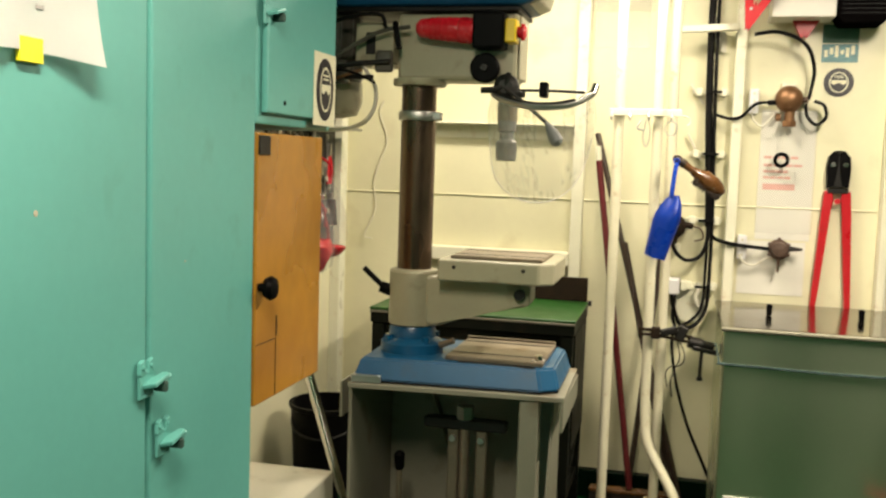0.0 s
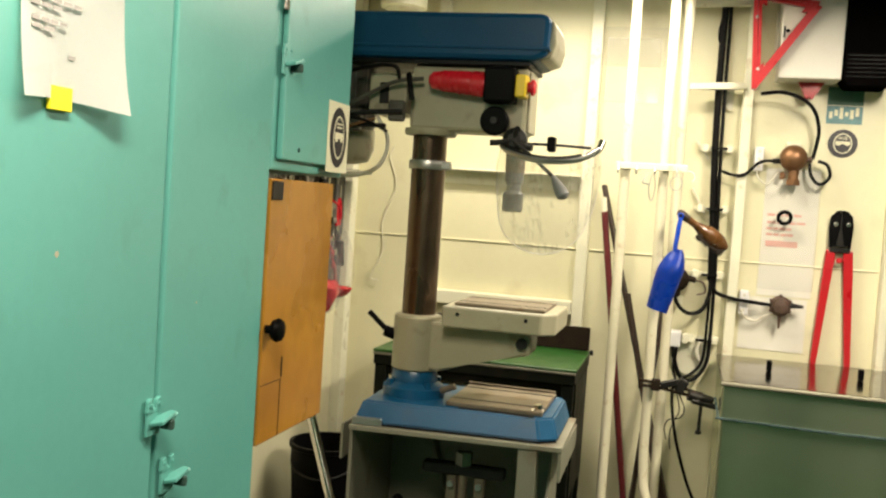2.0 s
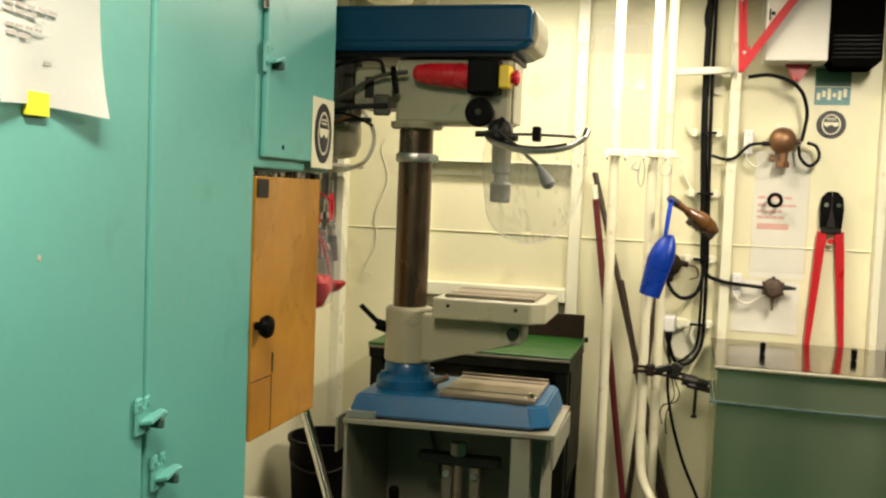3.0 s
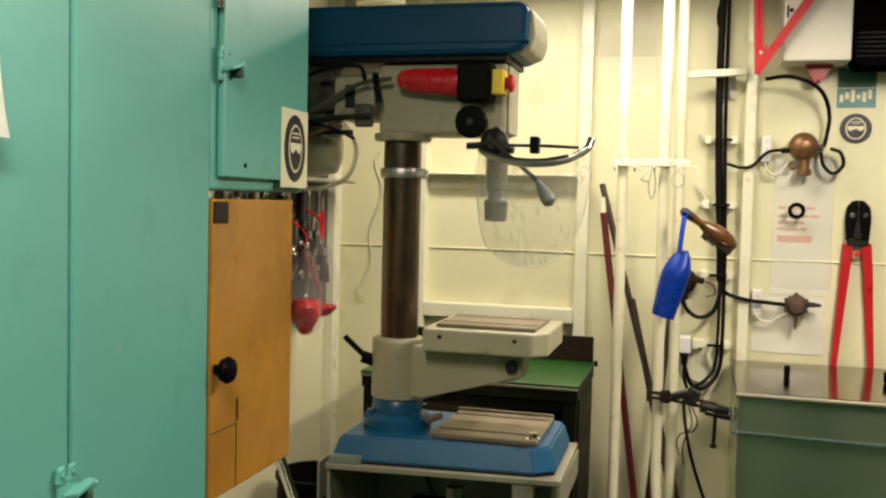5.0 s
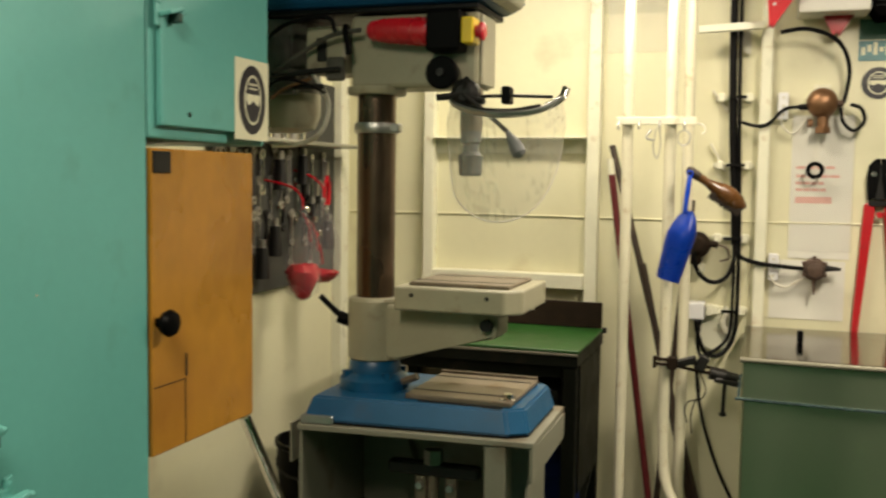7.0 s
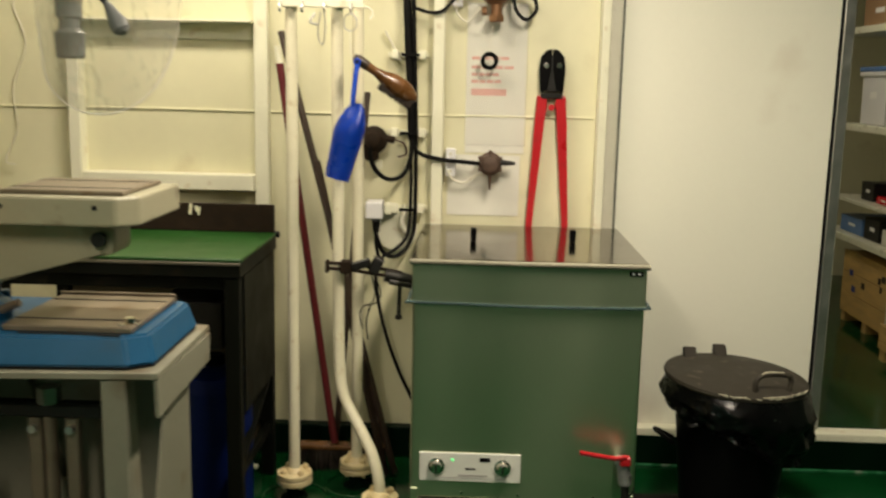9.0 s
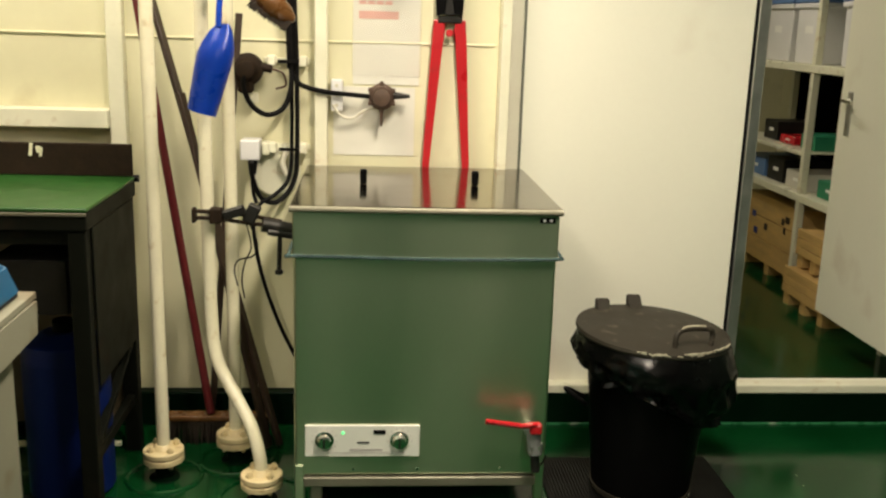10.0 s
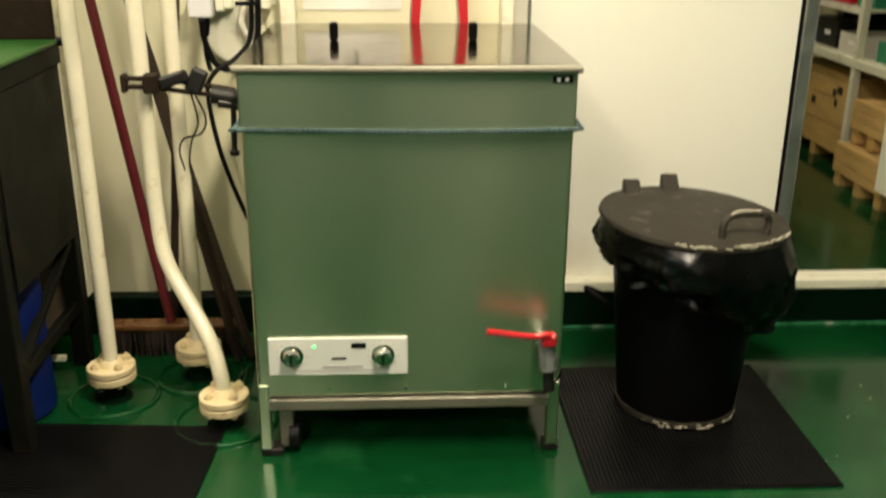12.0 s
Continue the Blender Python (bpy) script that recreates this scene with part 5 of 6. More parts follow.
v2 = thing("wall_valve", (0.25, 0.72, 1.2), "corroded brass valve with a side nozzle on the wall", "valve")
part("body", lathe((0.254, 0.785, 1.232), [(0.030, 0), (0.042, 0.01), (0.046, 0.03), (0.046, 0.055), (0.036, 0.06), (0.030, 0.085), (0.010, 0.09)], 22, axis=(0, -1, 0)), BRASSDARK, v2)
for k in range(6):
    a = math.radians(30 + 60 * k)
    part("lug", box(0.254 + 0.046 * math.cos(a) - 0.007, 0.254 + 0.046 * math.cos(a) + 0.007, 0.725, 0.75, 1.232 + 0.046 * math.sin(a) - 0.007, 1.232 + 0.046 * math.sin(a) + 0.007, 0.002), BRASSDARK, v2)
part("nozzle", cyl((0.295, 0.735, 1.238), (0.352, 0.735, 1.236), 0.014, 0.006, 14), DARKSTEEL, v2)
part("drip", cyl((0.254, 0.735, 1.19), (0.254, 0.735, 1.13), 0.009, 0.004, 10), BRASSDARK, v2)
part("lead", tube([(0.085, 0.755, 1.20), (0.11, 0.75, 1.165), (0.155, 0.75, 1.155), (0.20, 0.75, 1.185), (0.24, 0.75, 1.19)], 0.0045, 8), GREYWHITE, v2)
for (x, z), nm in (((0.098, 1.232), "terminal_block"), ((0.112, 1.885), "terminal_block")):
    tb = thing(nm, (x, 0.77, z), "small white terminal block on the wall", "terminal block", "terminal blocks")
    part("block", box(x - 0.020, x + 0.020, 0.755, YB - 0.002, z - 0.055, z + 0.055, 0.004), TUB, tb)
    for k in (-0.034, 0, 0.034):
        part("screw", cyl((x, 0.755, z + k), (x, 0.752, z + k), 0.006, n=10), GREYWHITE, tb)

br2 = thing("bronze_sounder", (0.26, 0.73, 1.8), "tarnished bronze bell-shaped fitting with a pull ring on the wall", "fitting")
part("bell", lathe((0.257, 0.775, 1.895), [(0.045, 0), (0.055, 0.01), (0.060, 0.03), (0.056, 0.055), (0.040, 0.075), (0.015, 0.085)], 28, axis=(0, -1, 0)), BRONZE, br2)
part("stem", cyl((0.262, 0.74, 1.85), (0.262, 0.74, 1.775), 0.022, n=16), BRONZE, br2)
part("nut", cyl((0.262, 0.74, 1.80), (0.262, 0.74, 1.775), 0.032, n=6), BRONZE, br2)
part("nut", cyl((0.225, 0.74, 1.815), (0.205, 0.74, 1.815), 0.016, n=6), BRONZE, br2)
part("backplate", box(0.225, 0.29, 0.776, YB - 0.001, 1.84, 1.97, 0.004), TRIM, br2)
part("gland", cyl((0.205, 0.74, 1.88), (0.17, 0.74, 1.878), 0.012, n=12), DARKSTEEL, br2)
part("gland", cyl((0.305, 0.74, 1.89), (0.335, 0.735, 1.893), 0.013, n=12), BRASSDARK, br2)
part("cable_up", tube([(0.335, 0.735, 1.893), (0.345, 0.73, 1.95), (0.35, 0.72, 2.02), (0.325, 0.70, 2.10), (0.27, 0.68, 2.15), (0.18, 0.66, 2.175), (0.09, 0.66, 2.165)], 0.0085, 10), CABLE, br2)
part("cable_loop", tube([(0.325, 0.735, 1.875), (0.335, 0.73, 1.82), (0.375, 0.73, 1.785), (0.412, 0.73, 1.82), (0.40, 0.73, 1.87), (0.36, 0.735, 1.888)], 0.0075, 10), CABLE, br2)
part("lead_loop", tube([(0.20, 0.745, 1.83), (0.155, 0.745, 1.775), (0.115, 0.75, 1.80), (0.105, 0.755, 1.835)], 0.004, 8), GREYWHITE, br2)
part("chain", tube([(0.250, 0.735, 1.775), (0.243, 0.735, 1.70), (0.240, 0.735, 1.655)], 0.0016, 6), GREYWHITE, br2)
part("pull_ring", ring((0.240, 0.735, 1.628), 0.0265, 0.0085, (0, 1, 0.1), 28, 10), BLACK, br2, "black pull ring")

# paper notice
nt = thing("paper_notice", (0.26, 0.79, 1.1), "faded white paper notice with red print in a plastic sleeve", "paper notice")
part("sheet", box(0.152, 0.385, YB - 0.0035, YB - 0.0015, 1.27, 1.85, 0), NOTICE, nt)
part("lower_sheet", box(0.085, 0.372, YB - 0.0035, YB - 0.0015, 1.02, 1.262, 0), NOTICE, nt)
for z, w in ((1.640, 0.15), (1.605, 0.17), (1.577, 0.11), (1.55, 0.12)):
    for j in range(4):
        part("text_line", box(0.172 + j * w / 4, 0.172 + (j + 0.86) * w / 4, YB - 0.0045, YB - 0.0036, z - 0.006, z + 0.006, 0), PINKINK, nt)
part("text_line", box(0.172, 0.31, YB - 0.0045, YB - 0.0036, 1.495, 1.522, 0), PINKINK, nt)
bm = bmesh.new()
rows = []
for i in range(7):
    rows.append([bm.verts.new((0.15 + 0.24 * i / 6, YB - 0.008 - 0.012 * abs(noise.noise((i * 0.9, j * 0.7, 2.0))), 1.30 + 0.54 * j / 11)) for j in range(12)])
for a, b in zip(rows, rows[1:]):
    for k in range(11):
        bm.faces.new((a[k], b[k], b[k + 1], a[k + 1]))
bmesh.ops.solidify(bm, geom=bm.faces[:], thickness=0.0006)
part("sleeve", bm, POLY, nt, "clear crinkled plastic sleeve")

# bolt cutter
bc = thing("bolt_cutter", (0.485, 0.78, 0.95), "long bolt cutter with red handles hung on the wall", "bolt cutter")
jy0, jy1 = 0.762, 0.786
part("jaw", prism([(0.440, 1.51), (0.434, 1.60), (0.440, 1.65), (0.462, 1.675), (0.482, 1.678), (0.480, 1.60), (0.468, 1.52)], "y", jy0, jy1, bev=0.003), BLACK, bc, "black steel jaw")
part("jaw", prism([(0.530, 1.51), (0.536, 1.60), (0.529, 1.65), (0.506, 1.675), (0.485, 1.678), (0.487, 1.60), (0.502, 1.52)], "y", jy0, jy1, bev=0.003), BLACK, bc, "black steel jaw")
for x, z in ((0.460, 1.615), (0.512, 1.615)):
    part("pivot_bolt", cyl((x, jy0 + 0.001, z), (x, jy0 - 0.008, z), 0.011, n=16, bev=0.002), CHROME, bc, "bright pivot bolt")
part("jaw_plate", box(0.462, 0.508, jy0 + 0.004, jy1 - 0.004, 1.515, 1.655, 0.003), DARKSTEEL, bc)
part("joint", box(0.444, 0.529, jy0 - 0.004, jy1 + 0.003, 1.488, 1.512, 0.004), DARKSTEEL, bc)
for s in (-1, 1):
    c = 0.486
    part("handle", prism([(c + s * 0.056, 1.50), (c + s * 0.020, 1.50), (c + s * 0.014, 1.455), (c + s * 0.030, 1.40), (c + s * 0.060, 0.985), (c + s * 0.062, 0.95), (c + s * 0.086, 0.95), (c + s * 0.084, 0.985), (c + s * 0.062, 1.40)], "y", jy0, jy1 + 0.002, bev=0.006), RED, bc, "red painted handle")
part("joint_bolt", cyl((0.486, jy0 + 0.001, 1.455), (0.486, jy0 - 0.008, 1.455), 0.013, n=16, bev=0.002), RED, bc)

mask_sticker("safety_sticker", (0.463, YB - 0.001, 1.975), "y", 0.125, 0.125, False)
ws = thing("wall_sticker", (0.455, YB - 0.001, 2.06), "green and blue printed sticker on the wall", "sticker")
part("top_print", box(0.385, 0.535, YB - 0.003, YB - 0.001, 2.145, 2.225, 0), STICKERGREEN, ws)
part("low_print", box(0.385, 0.535, YB - 0.003, YB - 0.001, 2.062, 2.141, 0), STICKERTEAL, ws)
for j in range(6):
    part("text_bar", box(0.395 + 0.022 * j, 0.410 + 0.022 * j, YB - 0.004, YB - 0.0031, 2.085 + 0.012 * (j % 2), 2.115 + 0.01 * (j % 3), 0), STICKER, ws)

# bracket frame, red brackets, grey box with a black front
wf = thing("wall_frame", (-0.1, 0.68, 2.2), "white steel bracket arms between the pipe and the wall post", "bracket")
part("arm", beam((-0.225, 0.66, 2.555), (0.025, 0.72, 2.575), 0.035, 0.03), TRIM, wf)
part("arm", beam((-0.225, 0.66, 2.185), (0.025, 0.72, 2.205), 0.035, 0.03), TRIM, wf)
part("gusset", prism([(-0.10, 2.19), (-0.02, 2.19), (-0.02, 2.10), (-0.04, 2.10)], "y", 0.772, 0.78), GREYWHITE, wf)


def red_bracket(p, q, r, y, wide):
    """A triangular frame with its corners p, q, r in the plane y."""
    ob = thing("red_bracket", (p[0], y, q[1]), "red painted triangular steel bracket", "bracket", "red brackets")
    bm = bmesh.new()
    outer = [p, q, r]
    inner = []
    for k in range(3):
        a, b, d = (Vector(outer[(k + s) % 3]) for s in (-1, 0, 1))
        e, g = (a - b).normalized(), (d - b).normalized()
        inner.append(tuple(b + (e + g).normalized() * wide / math.sin(e.angle(g) / 2)))
    fr = [[bm.verts.new((u, yy, v)) for u, v in pts] for yy in (y, y + 0.025) for pts in (outer, inner)]
    for k in range(3):
        n = (k + 1) % 3
        bm.faces.new((fr[0][k], fr[0][n], fr[1][n], fr[1][k]))
        bm.faces.new((fr[2][k], fr[3][k], fr[3][n], fr[2][n]))
        bm.faces.new((fr[0][k], fr[2][k], fr[2][n], fr[0][n]))
        bm.faces.new((fr[1][k], fr[1][n], fr[3][n], fr[3][k]))
    bmesh.ops.bevel(bm, geom=[e for e in bm.edges if abs(e.verts[0].co.y - e.verts[1].co.y) > 0.01], offset=0.022, segments=4, affect="EDGES")
    part("plate", bm, RED, ob)
    for u, v in ((p[0] + 0.02, p[1] - 0.12), (q[0] + 0.018, q[1] + 0.11)):
        part("bolt", cyl((u, y, v), (u, y - 0.006, v), 0.007, n=10), GALV, ob)


red_bracket((0.022, 2.60), (0.045, 2.148), (0.315, 2.545), 0.56, 0.034)
red_bracket((0.15, 2.42), (0.295, 2.132), (0.48, 2.42), 0.70, 0.055)
gb = thing("wall_enclosure", (0.35, 0.6, 2.2), "grey metal enclosure with a black front held by red brackets", "enclosure")
part("box", box(0.150, 0.407, 0.595, YB - 0.03, 2.228, 2.60, 0.006, seg=2), GREYBOX, gb)
part("black_front", prism([(0.410, 2.60), (0.410, 2.235), (0.435, 2.202), (0.59, 2.202), (0.62, 2.23), (0.62, 2.60)], "y", 0.585, 0.76, bev=0.006), BLACKMATT, gb, "black slatted front")
for k in range(6):
    part("slat", box(0.425, 0.61, 0.581, 0.5848, 2.24 + 0.018 * k, 2.246 + 0.018 * k, 0), BLACK, gb)
part("latch", box(0.158, 0.166, 0.590, 0.5945, 2.40, 2.45, 0.002), DARKSTEEL, gb)
part("keyhole", cyl((0.176, 0.5945, 2.43), (0.176, 0.590, 2.43), 0.008, n=12), BLACK, gb)
part("mount", box(0.14, 0.59, YB - 0.03, YB - 0.001, 2.30, 2.55, 0.003), GREYWHITE, gb)

# flat clear sheet, added to carry a glare spot on the wall
sl = thing("flat_glare_sheet", (-0.5, 0.79, 2.1), "flat clear sheet added to take the lamp glare", "plastic sleeve")
part("sheet", box(-0.605, -0.355, YB - 0.0060, YB - 0.0035, 2.12, 2.42, 0.001), POLY, sl)
vo = thing("ceiling_outlet", (-1.55, 0.55, 2.47), "round cream ventilation outlet under the ceiling", "ventilation outlet")
part("drum", lathe((-1.545, 0.55, 2.485), [(0.09, 0), (0.108, 0.006), (0.11, 0.02), (0.11, CEIL - 2.486)], 36), TRIM, vo)
part("grille", lathe((-1.545, 0.55, 2.478), [(0.05, 0), (0.085, 0.003), (0.088, 0.008)], 30), GREYWHITE, vo)

# rusty clamps between the pipe and the tank
cl = thing("screw_clamp", (-0.17, 0.42, 0.84), "rusty screw clamps and rods fixed across the pipes", "clamp")
part("rod", tube([(-0.318, 0.300, 0.905), (-0.25, 0.31, 0.90), (-0.16, 0.34, 0.885), (-0.06, 0.37, 0.862)], 0.0065, 8), RUST, cl)
part("rod", tube([(-0.318, 0.298, 0.885), (-0.24, 0.305, 0.880), (-0.15, 0.33, 0.862), (-0.012, 0.37, 0.84)], 0.0065, 8), RUST, cl)
part("end_plate", box(-0.325, -0.312, 0.285, 0.315, 0.87, 0.915, 0.003), RUST, cl)
part("block", box(-0.272, -0.235, 0.285, 0.325, 0.868, 0.915, 0.004), RUST, cl)
part("jaw", turned(box(-0.235, -0.165, 0.295, 0.325, 0.885, 0.915, 0.005), (-0.2, 0.31, 0.9), ry=-18), DARKSTEEL, cl)
part("jaw", turned(box(-0.165, -0.125, 0.315, 0.35, 0.865, 0.925, 0.005), (-0.15, 0.33, 0.9), ry=25), DARKSTEEL, cl)
part("screw", cyl((-0.118, 0.35, 0.855), (-0.018, 0.37, 0.835), 0.024, 0.020, 14), DARKSTEEL, cl)
part("screw", cyl((-0.10, 0.34, 0.835), (-0.004, 0.36, 0.815), 0.012, n=10), DARKSTEEL, cl)
part("tee_handle", cyl((-0.062, 0.345, 0.84), (-0.066, 0.34, 0.71), 0.0075, n=10), DARKSTEEL, cl)
part("handle_end", lathe((-0.066, 0.34, 0.695), [(0.006, 0), (0.013, 0.004), (0.013, 0.014), (0.006, 0.018)], 14), DARKSTEEL, cl)
part("wire", tube([(-0.155, 0.33, 0.86), (-0.13, 0.32, 0.80), (-0.145, 0.32, 0.76), (-0.19, 0.325, 0.745), (-0.205, 0.33, 0.71), (-0.195, 0.33, 0.66)], 0.0026, 6), CABLE, cl)
part("wire", tube([(-0.165, 0.33, 0.865), (-0.15, 0.32, 0.79), (-0.17, 0.32, 0.74), (-0.182, 0.33, 0.68), (-0.175, 0.33, 0.62)], 0.0026, 6), CABLE, cl)
gg = thing("pressure_gauge", (-0.115, 0.73, 0.93), "round white plate behind the cables on the wall", "gauge")
part("dial", lathe((-0.118, YB - 0.002, 0.955), [(0.085, 0), (0.088, 0.004), (0.088, 0.018), (0.080, 0.022)], 32, axis=(0, -1, 0)), TRIM, gg)
part("pipe", tube([(-0.085, 0.76, 1.06), (-0.08, 0.755, 1.03), (-0.09, 0.75, 0.99), (-0.075, 0.75, 0.95)], 0.010, 8), GREYWHITE, gg)

# ---- left wall: tool board, tools and bags ----
tb = thing("tool_board", (XL + 0.04, 0.15, 1.12), "grey metal tool board with hanging tools on the wall", "tool board")
part("board", box(XL + 0.002, XL + 0.022, -0.42, 0.60, 1.12, 1.98, 0.003), TOOLBOARD, tb)
part("shelf", box(XL + 0.022, XL + 0.16, -0.40, 0.59, 1.70, 1.715, 0.003), GALV, tb)
random.seed(11)


def spanner(y, z, length, w, m):
    ob = thing("spanner", (XL + 0.03, y, z - length), "dark steel spanner hanging on the tool board" if m is DARKSTEEL else "bright steel spanner hanging on the tool board", "spanner", "tools on the board")
    x = XL + 0.032
    part("shank", beam((x, y, z), (x, y + random.uniform(-0.008, 0.008), z - length), w, 0.006), m, ob)
    for zz in (z, z - length):
        part("head", ring((x, y, zz), w * 0.95, w * 0.45, (1, 0, 0), 14, 6), m, ob)


for y, z, l, w in ((-0.36, 1.66, 0.20, 0.013), (-0.30, 1.67, 0.17, 0.012), (-0.245, 1.65, 0.22, 0.015), (-0.19, 1.66, 0.15, 0.012), (-0.14, 1.67, 0.19, 0.013), (-0.09, 1.66, 0.13, 0.010), (0.08, 1.66, 0.20, 0.014), (0.13, 1.65, 0.17, 0.012), (0.16, 1.42, 0.2, 0.013), (0.34, 1.40, 0.2, 0.014), (-0.33, 1.40, 0.18, 0.013), (-0.26, 1.41, 0.21, 0.014), (-0.18, 1.42, 0.16, 0.012), (-0.10, 1.40, 0.14, 0.011)):
    spanner(y, z, l, w, TOOLSTEEL)
for k in range(26):
    spanner(-0.40 + 0.036 * k + random.uniform(-0.008, 0.008), (1.675, 1.44, 1.56)[k % 3] + random.uniform(-0.02, 0.02), random.uniform(0.11, 0.20), random.uniform(0.010, 0.017), (TOOLSTEEL, CHROME, DARKSTEEL, TOOLSTEEL)[k % 4])
for y, z in ((0.02, 1.64), (0.22, 1.66), (-0.02, 1.38), (0.46, 1.38), (-0.22, 1.62), (-0.38, 1.42), (-0.30, 1.36), (-0.12, 1.30), (0.30, 1.46), (-0.37, 1.60)):
    ob = thing("grinder_disc_holder", (XL + 0.05, y, z - 0.14), "dark power tool attachment hanging on the board", "tool", "tools on the board")
    part("body", cyl((XL + 0.06, y, z), (XL + 0.06, y, z - 0.12), 0.022, 0.030, 16, bev=0.003), DARKSTEEL, ob)
    part("collar", cyl((XL + 0.06, y, z + 0.03), (XL + 0.06, y, z), 0.012, n=12), TOOLSTEEL, ob)
for y, z in ((0.30, 1.66), (0.40, 1.55), (0.50, 1.64)):
    ob = thing("pliers", (XL + 0.05, y, z - 0.2), "pliers with red grips hanging on the board" if y > 0.45 else "pliers with black grips hanging on the board", "pliers", "tools on the board")
    part("head", prism([(y - 0.012, z - 0.06), (y - 0.006, z), (y + 0.006, z), (y + 0.012, z - 0.06)], "x", XL + 0.024, XL + 0.04, bev=0.003), TOOLSTEEL, ob)
    for s in (-1, 1):
        part("grip", tube([(XL + 0.032, y, z - 0.06), (XL + 0.032, y + s * 0.022, z - 0.11), (XL + 0.032, y + s * 0.016, z - 0.19)], 0.009, 8), REDPLASTIC if y > 0.45 else RUBBER, ob, "red grip" if y > 0.45 else "black grip")
for k, (y, h, r) in enumerate(((-0.34, 0.10, 0.024), (-0.28, 0.08, 0.02), (-0.22, 0.11, 0.022), (-0.16, 0.07, 0.02), (-0.10, 0.12, 0.026), (-0.03, 0.09, 0.022), (0.04, 0.08, 0.024), (0.11, 0.10, 0.02))):
    ob = thing("socket_tool", (XL + 0.09, y, 1.715), "bright steel socket standing on the tool shelf", "socket tool", "sockets on the shelf")
    part("barrel", lathe((XL + 0.10, y, 1.716), [(r * 0.9, 0), (r, 0.004), (r, h * 0.5), (r * 0.75, h * 0.55), (r * 0.75, h)], 16), CHROME if k % 2 else TOOLSTEEL, ob)
    part("bore", cyl((XL + 0.10, y, 1.716 + h), (XL + 0.10, y, 1.7175 + h), r * 0.45, n=12), DARKSTEEL, ob)


def hanging_bag(c, top, w, h, fill, label):
    """A clear bag tied at its neck, with red stuff at its foot."""
    ob = thing("plastic_bag", (c[0], c[1], top - h), label, "plastic bag", "hanging plastic bags")
    prof = [(0.006, 0), (0.010, -0.03), (w * 0.30, -h * 0.28), (w * 0.42, -h * 0.5), (w * 0.5, -h * 0.72), (w * 0.42, -h * 0.92), (w * 0.15, -h)]
    bm = lathe((c[0], c[1], top), [(r, z) for r, z in prof], 28)
    for v in bm.verts:
        v.co += 0.012 * Vector((noise.noise(v.co * 22), noise.noise(v.co * 22 + Vector((5, 0, 0))), 0))
    part("film", bm, PLASTICBAG, ob, "clear crinkled film")
    bm = lathe((c[0], c[1], top), [(0.004, -h * (1 - fill * 1.1)), (w * 0.30, -h * (1 - fill * 1.05)), (w * 0.42, -h * (1 - fill * 0.85)), (w * 0.40, -h * (1 - fill * 0.6)), (w * 0.30, -h * (1 - fill * 0.3)), (w * 0.18, -h * (1 - fill * 0.08)), (w * 0.06, -h * 0.998)], 36)
    for v in bm.verts:
        v.co += 0.011 * Vector((noise.noise(v.co * 30), noise.noise(v.co * 30 + Vector((3, 0, 0))), 0.4 * noise.noise(v.co * 30)))
    part("content", bm, REDFILM, ob, "red plastic content")
    part("tie", tube([(c[0], c[1], top - 0.012), (c[0] - 0.008, c[1] + 0.004, top + 0.035), (c[0] - 0.06, c[1] + 0.008, top + 0.075), (XL + 0.022, c[1] + 0.01, top + 0.10)], 0.0045, 8), REDFILM, ob, "red tie")


hanging_bag((-1.62, -0.06, 0), 1.46, 0.15, 0.36, 0.36, "clear plastic bag with red content hanging by the tool board")
hanging_bag((-1.66, 0.20, 0), 1.50, 0.15, 0.36, 0.14, "clear plastic bag with red straps hanging by the tool board")
for y, z0 in ((0.12, 1.44), (0.19, 1.40), (0.23, 1.34)):
    ob = thing("red_strap", (-1.72, y, z0 - 0.13), "short red strap hanging beside the bags", "strap", "red straps")
    part("webbing", tube([(-1.72, y, z0), (-1.70, y + 0.02, z0 - 0.06), (-1.70, y + 0.045, z0 - 0.13)], 0.011, 8, flat=0.5), REDFILM, ob)
    part("end", box(-1.715, -1.685, y - 0.012, y + 0.012, z0 - 0.012, z0 + 0.012, 0.003), CHROME, ob)
single("wall_wire", tube([(-1.62, YB - 0.006, 1.86), (-1.64, YB - 0.006, 1.80), (-1.60, YB - 0.008, 1.66), (-1.66, YB - 0.008, 1.48), (-1.65, YB - 0.008, 1.33), (-1.70, YB - 0.02, 1.20), (-1.66, YB - 0.02, 1.18)], 0.0028, 6), GREYWHITE, "thin white wire dangling on the wall", "wire")

pail = thing("bucket", (-1.56, -0.05, 0), "tall black plastic bucket with a handle by the wall", "bucket")
part("body", lathe((-1.56, -0.05, 0), [(0.12, 0), (0.125, 0.006), (0.155, 0.54), (0.163, 0.545), (0.163, 0.562), (0.150, 0.562), (0.148, 0.50), (0.118, 0.03)], 36), BLACK, pail)
part("wire_handle", tube([(-1.72, -0.05, 0.53), (-1.66, -0.18, 0.47), (-1.54, -0.215, 0.445), (-1.44, -0.16, 0.47), (-1.40, -0.05, 0.53)], 0.004, 8), DARKSTEEL, pail)
single("low_cabinet", box(XL + 0.004, -1.19, -1.66, -0.98, 0.0, 0.60, 0.006, seg=2), GREYWHITE, "low grey metal cabinet under the plywood cupboard", "cabinet")
single("steel_tube", cyl((-1.165, -1.27, 0.972), (-1.165, -0.62, 0.008), 0.014, n=16), CHROME, "bright steel tube leaning by the cupboard", "tube")
